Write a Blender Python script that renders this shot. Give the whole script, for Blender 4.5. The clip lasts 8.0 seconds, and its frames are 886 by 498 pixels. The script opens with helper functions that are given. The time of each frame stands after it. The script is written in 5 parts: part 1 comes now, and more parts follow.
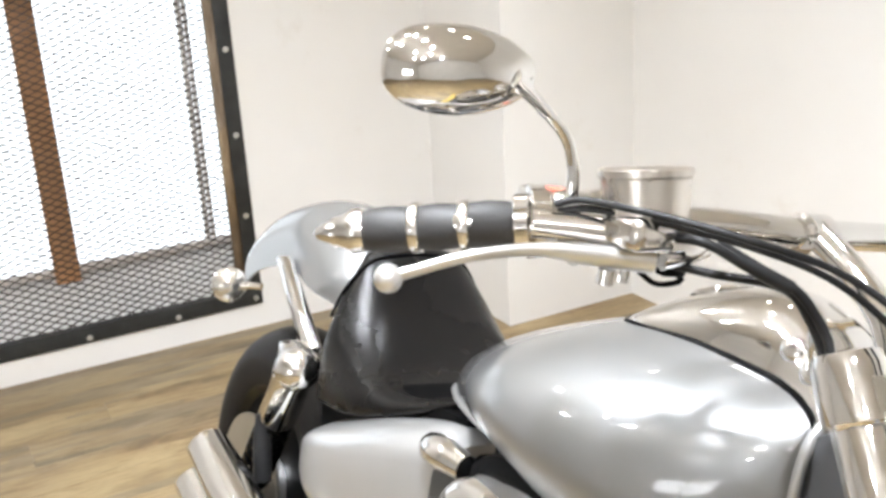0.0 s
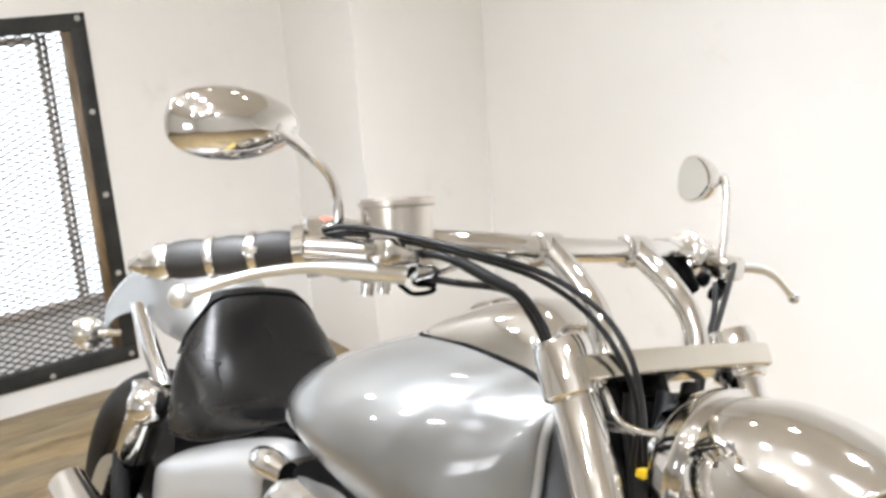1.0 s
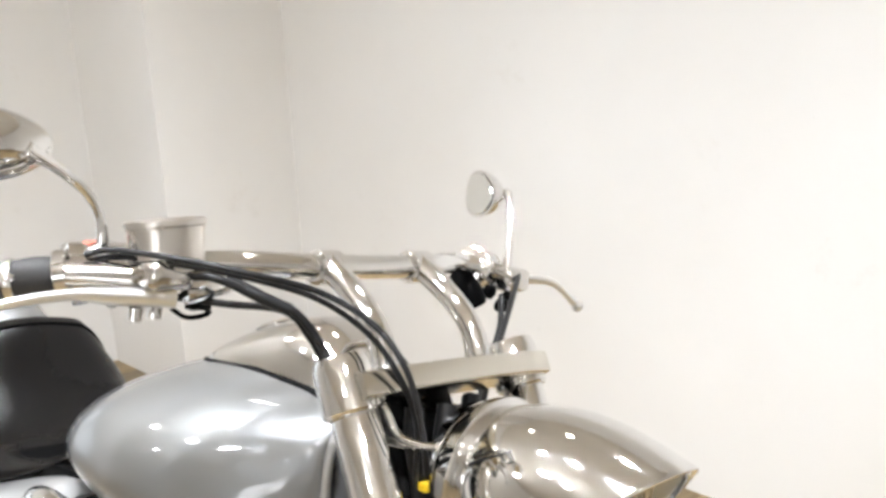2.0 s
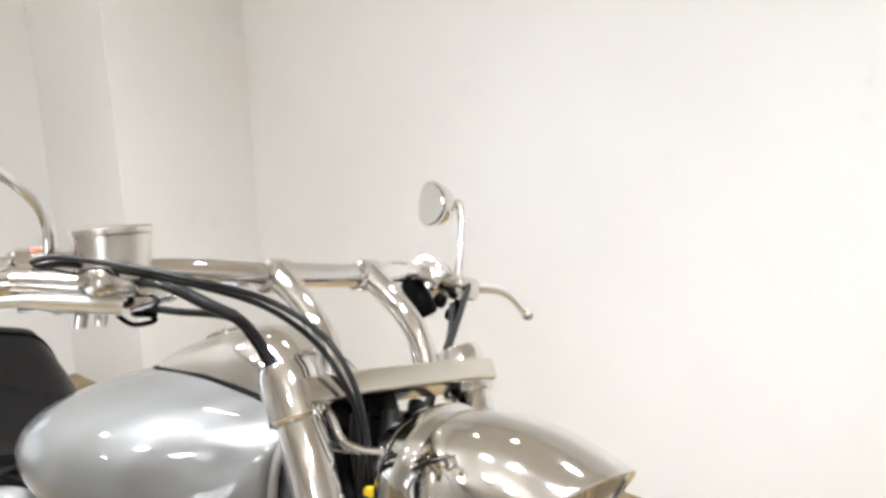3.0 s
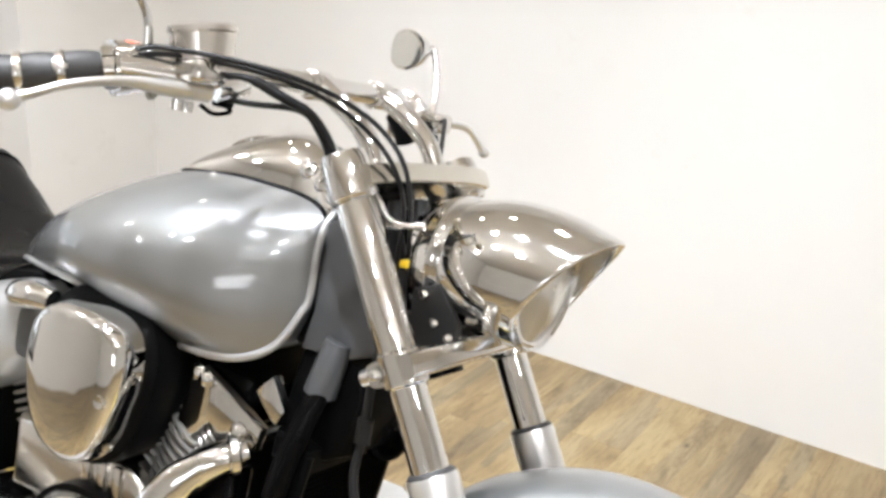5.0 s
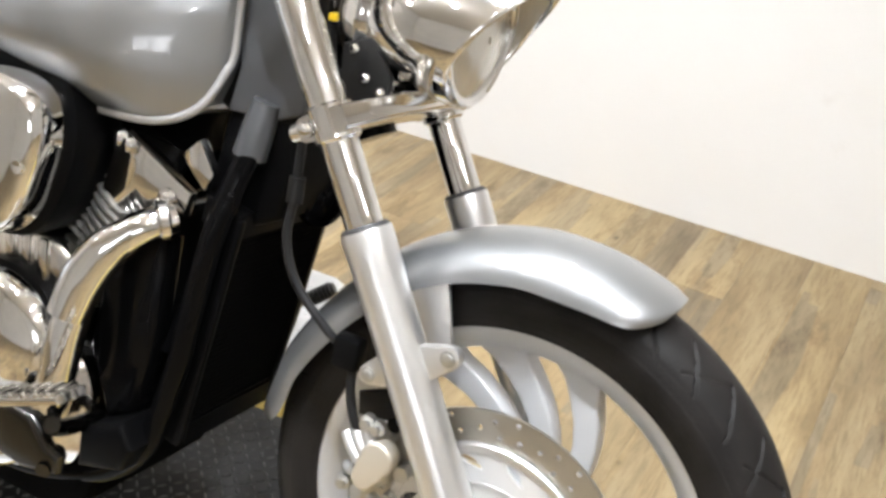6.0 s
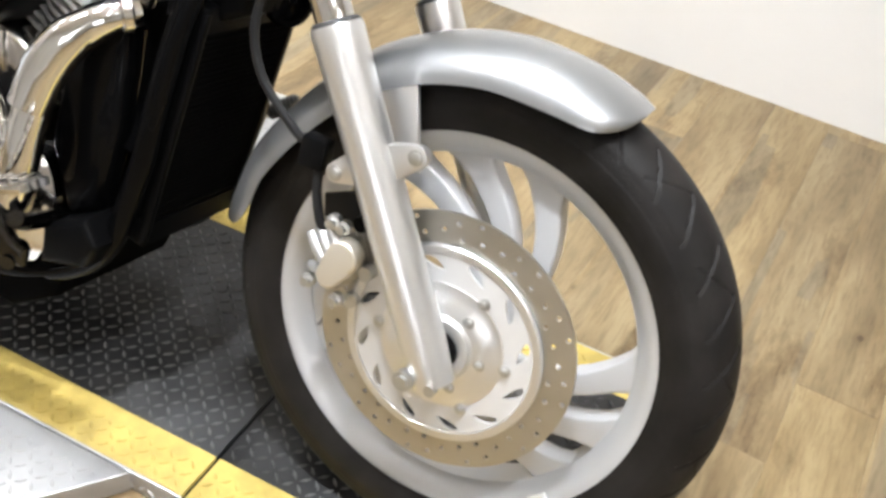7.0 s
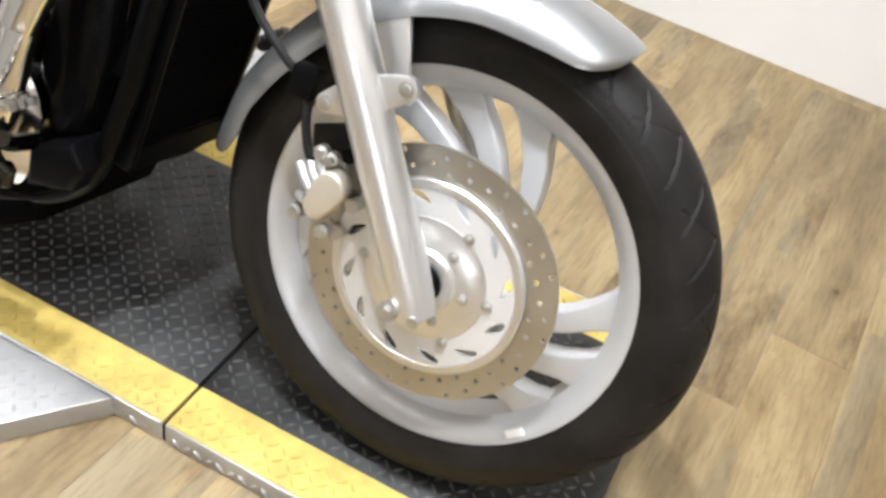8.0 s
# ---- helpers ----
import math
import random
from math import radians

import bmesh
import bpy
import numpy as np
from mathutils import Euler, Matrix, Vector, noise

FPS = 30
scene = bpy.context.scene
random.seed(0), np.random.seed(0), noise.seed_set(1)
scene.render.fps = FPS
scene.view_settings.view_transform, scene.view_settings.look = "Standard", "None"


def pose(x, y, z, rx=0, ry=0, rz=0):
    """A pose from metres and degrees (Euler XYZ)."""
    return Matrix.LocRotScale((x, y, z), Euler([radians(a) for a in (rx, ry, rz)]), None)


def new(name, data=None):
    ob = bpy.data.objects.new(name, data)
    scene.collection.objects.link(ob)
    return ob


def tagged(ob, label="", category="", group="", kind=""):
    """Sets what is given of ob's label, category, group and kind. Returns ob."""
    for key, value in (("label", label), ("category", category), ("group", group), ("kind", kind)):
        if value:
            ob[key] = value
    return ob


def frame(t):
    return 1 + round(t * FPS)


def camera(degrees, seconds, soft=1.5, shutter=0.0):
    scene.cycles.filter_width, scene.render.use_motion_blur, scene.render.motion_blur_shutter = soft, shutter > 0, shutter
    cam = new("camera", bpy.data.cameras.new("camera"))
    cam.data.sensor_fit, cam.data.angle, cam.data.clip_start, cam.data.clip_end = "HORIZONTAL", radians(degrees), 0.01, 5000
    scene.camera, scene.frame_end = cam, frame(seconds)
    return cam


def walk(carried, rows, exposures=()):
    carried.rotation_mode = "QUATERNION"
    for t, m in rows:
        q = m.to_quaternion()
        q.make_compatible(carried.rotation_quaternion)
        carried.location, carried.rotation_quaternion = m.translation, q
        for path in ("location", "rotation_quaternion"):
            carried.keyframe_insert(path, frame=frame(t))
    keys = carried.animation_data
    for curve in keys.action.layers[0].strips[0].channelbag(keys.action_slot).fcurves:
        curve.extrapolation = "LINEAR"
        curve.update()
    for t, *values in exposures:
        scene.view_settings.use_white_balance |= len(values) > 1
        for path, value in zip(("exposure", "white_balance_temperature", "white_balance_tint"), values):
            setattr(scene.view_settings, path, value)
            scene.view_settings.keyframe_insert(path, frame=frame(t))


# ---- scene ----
cam = camera(48.4, 8.0, soft=3.2)
# seconds, eye, pitch, roll, yaw
ROWS = [
    (0.0, 0.0600, -0.5829, 1.3984, -18.73, 3.08, 59.43),
    (0.2, 0.1462, -0.5868, 1.4053, -18.50, 3.53, 59.17),
    (0.5, 0.2340, -0.5802, 1.4208, -15.45, 6.24, 56.70),
    (1.0, 0.2653, -0.5798, 1.4129, -15.98, 3.75, 53.11),
    (1.5, 0.2810, -0.5663, 1.4072, -15.64, 3.44, 48.30),
    (2.0, 0.2907, -0.5440, 1.4083, -15.50, 2.62, 42.63),
    (2.2, 0.3051, -0.5360, 1.4080, -15.25, 2.38, 41.62),
    (3.3, 0.3187, -0.5536, 1.4035, -14.84, 1.82, 40.59),
    (3.5, 0.2982, -0.5818, 1.3986, -15.68, 1.66, 40.57),
    (4.0, 0.2668, -0.7231, 1.3884, -16.96, 1.77, 37.28),
    (4.2, 0.2507, -0.7771, 1.3884, -18.09, -0.22, 35.04),
    (5.3, 0.2970, -0.8620, 1.3366, -22.31, -3.15, 31.70),
    (5.5, 0.2994, -0.8583, 1.3161, -24.82, -2.97, 30.78),
    (6.0, 0.2951, -0.8697, 1.2773, -30.19, -4.40, 28.47),
    (6.5, 0.2934, -0.8801, 1.2413, -33.57, -5.36, 27.38),
    (7.0, 0.3065, -0.9068, 1.2316, -38.63, -7.40, 27.50),
    (7.5, 0.3135, -0.9260, 1.2258, -40.08, -8.59, 27.42),
    (8.0, 0.3131, -0.9267, 1.2205, -41.48, -9.54, 27.94),
]
walk(cam, [(t, pose(x, y, z, 90 + pitch, roll, yaw)) for t, x, y, z, pitch, roll, yaw in ROWS],
     exposures=[(0.0, 0.42), (1.0, 0.32), (2.0, 0.18), (4.0, 0.16), (5.5, 0.18), (8.0, 0.20)])

# ---- world and light ----
world = bpy.data.worlds.new("world")
scene.world = world
world.use_nodes = True
wn = world.node_tree
sky = wn.nodes.new("ShaderNodeTexSky")
sky.sky_type = "NISHITA"
sky.sun_disc = False
sky.sun_elevation, sky.sun_rotation = radians(40), radians(200)
wn.links.new(sky.outputs["Color"], wn.nodes["Background"].inputs["Color"])
wn.nodes["Background"].inputs["Strength"].default_value = 0.12

ROOM = pose(0, 0, 0, 0, 0, -2.08)      # the room stands turned by two degrees to the motorcycle
CEIL = 3.0
LAMP_WATTS = 31.0
GLOBE_WATTS = 15.5
# place, share of the watts
LAMPS = [(-1.50, -0.50, 0.4), (-0.90, -0.42, 0.7), (0.75, -0.60, 1.0), (-0.25, -0.45, 1.2), (-1.30, 0.80, 0.15), (-2.10, 0.55, 0.15), (-0.45, 0.84, 0.15)]
GLOBES = [(1.5, -1.1), (1.3, -2.6), (1.9, -1.9), (2.6, -0.9), (-1.38, -1.28), (-0.90, -1.40), (-2.6, -0.95), (-2.4, -2.1), (0.5, -1.6)]


# ---- materials ----
def material(name):
    m = bpy.data.materials.new(name)
    m.use_nodes = True
    return m, m.node_tree, m.node_tree.nodes["Principled BSDF"]


def node(nt, kind, **sets):
    n = nt.nodes.new(kind)
    for k, v in sets.items():
        if k in n.inputs:
            n.inputs[k].default_value = v
    return n


def ramp(nt, source, stops):
    r = nt.nodes.new("ShaderNodeValToRGB")
    el = r.color_ramp.elements
    while len(el) < len(stops):
        el.new(0.5)
    for e, (at, c) in zip(el, stops):
        e.position, e.color = at, (*c, 1)
    nt.links.new(source, r.inputs["Fac"])
    return r.outputs["Color"]


def surface(name, colour, rough=0.5, metal=0.0, vary=0.12, scale=6.0, grain=60.0, bump=0.05, dist=0.002,
            rough_vary=0.1, coat=0.0, spec=0.5, stretch=(1, 1, 1)):
    """A plain surface with two scales of variation in tone and roughness, and fine relief."""
    m, nt, b = material(name)
    tc = nt.nodes.new("ShaderNodeTexCoord")
    mp = nt.nodes.new("ShaderNodeMapping")
    mp.inputs["Scale"].default_value = stretch
    nt.links.new(tc.outputs["Object"], mp.inputs["Vector"])
    big = node(nt, "ShaderNodeTexNoise", Scale=scale, Detail=6.0, Roughness=0.6)
    fine = node(nt, "ShaderNodeTexNoise", Scale=grain, Detail=4.0)
    for n in (big, fine):
        nt.links.new(mp.outputs["Vector"], n.inputs["Vector"])
    lo = tuple(max(0.0, c * (1 - vary)) for c in colour)
    hi = tuple(min(1.0, c * (1 + vary)) for c in colour)
    base = ramp(nt, big.outputs["Fac"], [(0.3, lo), (0.7, hi)])
    nt.links.new(base, b.inputs["Base Color"])
    mr = node(nt, "ShaderNodeMapRange")
    mr.inputs["To Min"].default_value = max(0.02, rough - rough_vary)
    mr.inputs["To Max"].default_value = min(1.0, rough + rough_vary)
    nt.links.new(big.outputs["Fac"], mr.inputs["Value"])
    nt.links.new(mr.outputs["Result"], b.inputs["Roughness"])
    b.inputs["Metallic"].default_value = metal
    b.inputs["Specular IOR Level"].default_value = spec
    b.inputs["Coat Weight"].default_value = coat
    b.inputs["Coat IOR"].default_value = 1.8
    b.inputs["Coat Roughness"].default_value = 0.025
    if bump:
        bp = node(nt, "ShaderNodeBump", Strength=bump, Distance=dist)
        nt.links.new(fine.outputs["Fac"], bp.inputs["Height"])
        nt.links.new(bp.outputs["Normal"], b.inputs["Normal"])
    return m


CHROME = surface("chrome", (0.80, 0.795, 0.785), rough=0.05, metal=1.0, vary=0.03, rough_vary=0.03, bump=0.0)
CHROME_WORN = surface("worn_chrome", (0.74, 0.72, 0.69), rough=0.14, metal=1.0, vary=0.08, rough_vary=0.08, bump=0.03)
ALU = surface("brushed_aluminium", (0.76, 0.755, 0.745), rough=0.33, metal=0.9, vary=0.07, grain=180, bump=0.015)
ALU_CAST = surface("cast_aluminium", (0.58, 0.58, 0.57), rough=0.42, metal=0.7, vary=0.10, grain=240, bump=0.12, dist=0.001)
CARRIER = surface("satin_disc_carrier", (0.66, 0.655, 0.645), rough=0.46, metal=0.4, vary=0.05, grain=200, bump=0.03)
RIM_PAINT = surface("wheel_silver", (0.53, 0.534, 0.542), rough=0.38, metal=0.36, vary=0.05, bump=0.02)
STEEL = surface("brushed_disc_steel", (0.52, 0.50, 0.45), rough=0.33, metal=0.95, vary=0.12, grain=200, bump=0.05)
SILVER = surface("silver_metallic_paint", (0.265, 0.268, 0.273), rough=0.46, metal=0.78, vary=0.03, grain=900, bump=0.05,
                 dist=0.0004, rough_vary=0.02, coat=1.0)
SILVER_SIDE = surface("silver_side_cover", (0.46, 0.46, 0.455), rough=0.36, metal=0.6, vary=0.03, grain=900, bump=0.03,
                      dist=0.0004, rough_vary=0.02, coat=0.8)
RUBBER = surface("tyre_rubber", (0.0118, 0.0104, 0.0095), rough=0.54, vary=0.5, scale=14, grain=260, bump=0.25, spec=0.18)
GRIP = surface("grip_rubber", (0.030, 0.0292, 0.0288), rough=0.55, vary=0.2, grain=300, bump=0.2)
BLACK = surface("black_gloss_metal", (0.0024, 0.0024, 0.0026), rough=0.12, vary=0.3, bump=0.03, spec=0.08)
BLACK_MATT = surface("black_plastic", (0.0022, 0.0022, 0.0024), rough=0.42, vary=0.3, grain=300, bump=0.15, spec=0.07)
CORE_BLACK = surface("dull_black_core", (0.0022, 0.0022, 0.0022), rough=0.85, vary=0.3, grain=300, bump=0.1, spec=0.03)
DARK_ENGINE = surface("dark_engine_metal", (0.010, 0.0095, 0.009), rough=0.42, metal=0.5, vary=0.3, bump=0.1)
GREY_SHROUD = surface("grey_neck_cover", (0.085, 0.087, 0.092), rough=0.32, metal=0.2, vary=0.08, bump=0.03)
VINYL = surface("black_seat_vinyl", (0.0040, 0.0037, 0.0036), rough=0.27, vary=0.2, scale=5, grain=420, bump=0.22, dist=0.001, spec=0.27)
HOSE = surface("black_hose", (0.012, 0.012, 0.0125), rough=0.40, vary=0.2, grain=300, bump=0.1, spec=0.25)
LENS_FLUTED = surface("fluted_lamp_glass", (0.60, 0.57, 0.51), rough=0.16, metal=0.35, vary=0.12, scale=30, grain=160, bump=0.5, dist=0.002, coat=1.0, stretch=(1, 1, 0.03))
LENS_CLEAR = surface("smoked_clear_lens", (0.62, 0.60, 0.55), rough=0.10, metal=0.85, vary=0.12, scale=40, bump=0.05, coat=0.8)
RED = surface("red_switch_plastic", (0.50, 0.12, 0.08), rough=0.35, vary=0.08)
RED_LENS = surface("red_tail_lens", (0.20, 0.02, 0.015), rough=0.15, vary=0.1, coat=0.8)
YELLOW_PLASTIC = surface("yellow_connector_plastic", (0.80, 0.55, 0.02), rough=0.4, vary=0.08)
PEG_METAL = surface("dull_polished_alloy", (0.060, 0.058, 0.055), rough=0.26, metal=1.0, vary=0.15, bump=0.05)
BLACK_STEEL = surface("black_steel_angle", (0.035, 0.036, 0.035), rough=0.5, metal=0.4, vary=0.35, scale=9, grain=160, bump=0.12)
MESH_STEEL = surface("rusty_dark_mesh_steel", (0.060, 0.045, 0.036), rough=0.6, metal=0.3, vary=0.4, scale=14)
ZINC = surface("zinc_bolt", (0.55, 0.55, 0.53), rough=0.35, metal=0.9, vary=0.15)
YELLOW = surface("worn_yellow_lift_paint", (0.51, 0.385, 0.110), rough=0.60, vary=0.26, scale=14, grain=90, bump=0.25, spec=0.25)
LIFT_BLACK = surface("worn_black_lift_paint", (0.019, 0.0188, 0.0185), rough=0.42, vary=0.85, scale=9, grain=70, bump=0.2, spec=0.34)
LIFT_WORN = surface("worn_tread_tips", (0.100, 0.098, 0.095), rough=0.46, metal=0.2, vary=0.6, scale=12, grain=90, bump=0.1)
LIFT_BARE = surface("bare_aluminium_tread_plate", (0.45, 0.447, 0.44), rough=0.36, metal=0.55, vary=0.14, scale=8, grain=120, bump=0.1)
CEILING = surface("tan_ceiling_paint", (0.80, 0.762, 0.705), rough=0.8, vary=0.04, scale=1.2, grain=40, bump=0.08)
LAMP_WHITE = surface("white_lamp_enamel", (0.8, 0.8, 0.78), rough=0.4, vary=0.04)


def wall_paint():
    """White emulsion with faint roller texture, scuffs and yellowed patches."""
    m, nt, b = material("white_wall_paint")
    tc = nt.nodes.new("ShaderNodeTexCoord")
    big = node(nt, "ShaderNodeTexNoise", Scale=0.7, Detail=5.0, Roughness=0.6)
    mid = node(nt, "ShaderNodeTexNoise", Scale=3.5, Detail=8.0, Roughness=0.7)
    fine = node(nt, "ShaderNodeTexNoise", Scale=150.0, Detail=3.0)
    spots = node(nt, "ShaderNodeTexVoronoi", Scale=5.0)
    for n in (big, mid, fine, spots):
        nt.links.new(tc.outputs["Object"], n.inputs["Vector"])
    base = ramp(nt, big.outputs["Fac"], [(0.3, (0.775, 0.755, 0.725)), (0.7, (0.835, 0.825, 0.805))])
    marks = ramp(nt, mid.outputs["Fac"], [(0.26, (0.93, 0.915, 0.895)), (0.38, (1, 1, 1))])
    dots = ramp(nt, spots.outputs["Distance"], [(0.012, (0.72, 0.70, 0.66)), (0.022, (1, 1, 1))])
    mix = node(nt, "ShaderNodeMixRGB")
    mix.blend_type = "MULTIPLY"
    mix.inputs["Fac"].default_value = 1.0
    nt.links.new(base, mix.inputs["Color1"])
    nt.links.new(marks, mix.inputs["Color2"])
    mix2 = node(nt, "ShaderNodeMixRGB")
    mix2.blend_type = "MULTIPLY"
    mix2.inputs["Fac"].default_value = 0.35
    nt.links.new(mix.outputs["Color"], mix2.inputs["Color1"])
    nt.links.new(dots, mix2.inputs["Color2"])
    nt.links.new(mix2.outputs["Color"], b.inputs["Base Color"])
    b.inputs["Roughness"].default_value = 0.55
    bp = node(nt, "ShaderNodeBump", Strength=0.12, Distance=0.001)
    nt.links.new(fine.outputs["Fac"], bp.inputs["Height"])
    nt.links.new(bp.outputs["Normal"], b.inputs["Normal"])
    return m


def plank_wood(name, tones, along="Y"):
    """Rustic board: long grain, knots, and a tone of its own for each board."""
    m, nt, b = material(name)
    tc = nt.nodes.new("ShaderNodeTexCoord")
    info = nt.nodes.new("ShaderNodeObjectInfo")
    shift = node(nt, "ShaderNodeVectorMath")
    shift.operation = "MULTIPLY_ADD"
    nt.links.new(info.outputs["Random"], shift.inputs[0])
    shift.inputs[1].default_value = (37.0, 91.0, 17.0)
    nt.links.new(tc.outputs["Object"], shift.inputs[2])
    mp = nt.nodes.new("ShaderNodeMapping")
    mp.inputs["Scale"].default_value = (1, 0.09, 1) if along == "Y" else (1, 1, 0.09)
    nt.links.new(shift.outputs["Vector"], mp.inputs["Vector"])
    wide = nt.nodes.new("ShaderNodeMapping")
    wide.inputs["Scale"].default_value = (1, 0.20, 1) if along == "Y" else (1, 1, 0.20)
    nt.links.new(shift.outputs["Vector"], wide.inputs["Vector"])
    grain = node(nt, "ShaderNodeTexNoise", Scale=130.0, Detail=6.0, Roughness=0.65, Distortion=0.3)
    streak = node(nt, "ShaderNodeTexNoise", Scale=26.0, Detail=6.0, Roughness=0.62, Distortion=0.5)
    cloud = node(nt, "ShaderNodeTexNoise", Scale=6.5, Detail=7.0, Roughness=0.62, Distortion=0.35)
    nt.links.new(mp.outputs["Vector"], grain.inputs["Vector"])
    nt.links.new(wide.outputs["Vector"], streak.inputs["Vector"])
    patch = nt.nodes.new("ShaderNodeMapping")
    patch.inputs["Scale"].default_value = (1, 0.22, 1) if along == "Y" else (1, 1, 0.22)
    nt.links.new(shift.outputs["Vector"], patch.inputs["Vector"])
    nt.links.new(patch.outputs["Vector"], cloud.inputs["Vector"])
    knot_at = nt.nodes.new("ShaderNodeMapping")
    knot_at.inputs["Scale"].default_value = (1, 0.6, 1) if along == "Y" else (1, 1, 0.6)
    nt.links.new(shift.outputs["Vector"], knot_at.inputs["Vector"])
    knots = node(nt, "ShaderNodeTexVoronoi", Scale=6.5)
    nt.links.new(knot_at.outputs["Vector"], knots.inputs["Vector"])
    cut = nt.nodes.new("ShaderNodeMapping")
    cut.inputs["Scale"].default_value = (21.0, 1.5, 1) if along == "Y" else (21.0, 1, 1.5)
    nt.links.new(shift.outputs["Vector"], cut.inputs["Vector"])
    strips = node(nt, "ShaderNodeTexVoronoi", Scale=1.0, Randomness=0.75)
    strips.distance = "CHEBYCHEV"
    nt.links.new(cut.outputs["Vector"], strips.inputs["Vector"])
    tone = nt.nodes.new("ShaderNodeSeparateColor")
    nt.links.new(strips.outputs["Color"], tone.inputs["Color"])
    strip = ramp(nt, tone.outputs["Red"], [(0.0, (0.70, 0.72, 0.78)), (0.22, (0.82, 0.83, 0.88)), (0.30, (0.94, 0.91, 0.84)), (0.62, (1.0, 0.97, 0.90)), (0.72, (0.90, 0.84, 0.74)), (1.0, (1.0, 0.98, 0.92))])
    stain_at = nt.nodes.new("ShaderNodeMapping")
    stain_at.inputs["Scale"].default_value = (1, 0.30, 1) if along == "Y" else (1, 1, 0.30)
    nt.links.new(shift.outputs["Vector"], stain_at.inputs["Vector"])
    stains = node(nt, "ShaderNodeTexNoise", Scale=5.5, Detail=10.0, Roughness=0.74, Distortion=0.12)
    nt.links.new(stain_at.outputs["Vector"], stains.inputs["Vector"])
    stain = ramp(nt, stains.outputs["Fac"], [(0.31, (0.34, 0.28, 0.22)), (0.385, (0.60, 0.53, 0.45)), (0.46, (1, 1, 1))])
    dark, mid, light = tones
    base = ramp(nt, cloud.outputs["Fac"], [(0.34, dark), (0.47, mid), (0.56, light), (0.72, mid)])
    veins = ramp(nt, streak.outputs["Fac"], [(0.34, (0.80, 0.77, 0.72)), (0.50, (1, 1, 1))])
    lines = ramp(nt, grain.outputs["Fac"], [(0.36, (0.72, 0.69, 0.64)), (0.52, (1, 1, 1))])
    knot = ramp(nt, knots.outputs["Distance"], [(0.03, (0.25, 0.20, 0.15)), (0.055, (0.80, 0.76, 0.70)), (0.14, (1, 1, 1))])
    own = ramp(nt, info.outputs["Random"], [(0.0, (0.78, 0.78, 0.80)), (0.5, (0.96, 0.93, 0.89)), (1.0, (1.0, 0.99, 0.95))])
    out = base
    for c in (strip, stain, veins, lines, knot, own):
        mix = node(nt, "ShaderNodeMixRGB")
        mix.blend_type = "MULTIPLY"
        mix.inputs["Fac"].default_value = 0.85
        nt.links.new(out, mix.inputs["Color1"])
        nt.links.new(c, mix.inputs["Color2"])
        out = mix.outputs["Color"]
    nt.links.new(out, b.inputs["Base Color"])
    mr = node(nt, "ShaderNodeMapRange")
    mr.inputs["To Min"].default_value, mr.inputs["To Max"].default_value = 0.36, 0.56
    nt.links.new(cloud.outputs["Fac"], mr.inputs["Value"])
    nt.links.new(mr.outputs["Result"], b.inputs["Roughness"])
    bp = node(nt, "ShaderNodeBump", Strength=0.18, Distance=0.002)
    nt.links.new(grain.outputs["Fac"], bp.inputs["Height"])
    nt.links.new(bp.outputs["Normal"], b.inputs["Normal"])
    return m


def glow(name, colour, strength):
    m, nt, b = material(name)
    b.inputs["Base Color"].default_value = (*colour, 1)
    b.inputs["Emission Color"].default_value = (*colour, 1)
    b.inputs["Emission Strength"].default_value = strength
    return m


def clear_glass(name, tint=(1, 1, 1), rough=0.0):
    m, nt, b = material(name)
    b.inputs["Base Color"].default_value = (*tint, 1)
    b.inputs["Transmission Weight"].default_value = 1.0
    b.inputs["Roughness"].default_value = rough
    b.inputs["IOR"].default_value = 1.45
    return m


WALL = wall_paint()
WALL_DIM = surface("dull_grey_wall_paint", (0.82, 0.815, 0.80), rough=0.6, vary=0.06, scale=1.5, grain=120, bump=0.08)
FLOOR_WOOD = plank_wood("rustic_vinyl_plank", ((0.205, 0.150, 0.080), (0.285, 0.215, 0.118), (0.350, 0.275, 0.160)))
TRIM_WOOD = plank_wood("weathered_trim_wood", ((0.08, 0.05, 0.028), (0.25, 0.18, 0.11), (0.44, 0.34, 0.23)), "Z")
POST_WOOD = surface("orange_brown_door_wood", (0.50, 0.25, 0.11), rough=0.5, vary=0.25, scale=5, grain=90, bump=0.1, stretch=(1, 1, 0.12))
DAYLIGHT = glow("white_daylight_outside", (0.90, 0.95, 1.0), 1.25)
DAYLIGHT_SOUTH = glow("bright_daylight_outside", (0.96, 0.97, 1.0), 3.2)
LAMP_GLOW = glow("lit_lamp_diffuser", (1.0, 0.96, 0.90), 22.0)
GLASS = clear_glass("window_glass")
MIRROR = surface("mirror_glass", (0.86, 0.87, 0.86), rough=0.03, metal=1.0, vary=0.02, rough_vary=0.01, bump=0.0)


# ---- mesh helpers ----
def part(name, bm, mat, parent=None, label="", smooth=True, at=None):
    """Links a bmesh as one mesh object, under a thing or a part when parent is given."""
    if not isinstance(bm, bpy.types.Mesh):
        bmesh.ops.recalc_face_normals(bm, faces=bm.faces)
        me = bpy.data.meshes.new(name)
        bm.to_mesh(me)
        bm.free()
        me.materials.append(mat)
        if smooth:
            me.shade_smooth()
            me.set_sharp_from_angle(angle=radians(38))
    else:
        me = bm
    ob = new(name, me)
    if parent is not None:
        ob.parent = parent
    if at is not None:
        ob.matrix_basis = at
    if label:
        ob["label"] = label
    return ob


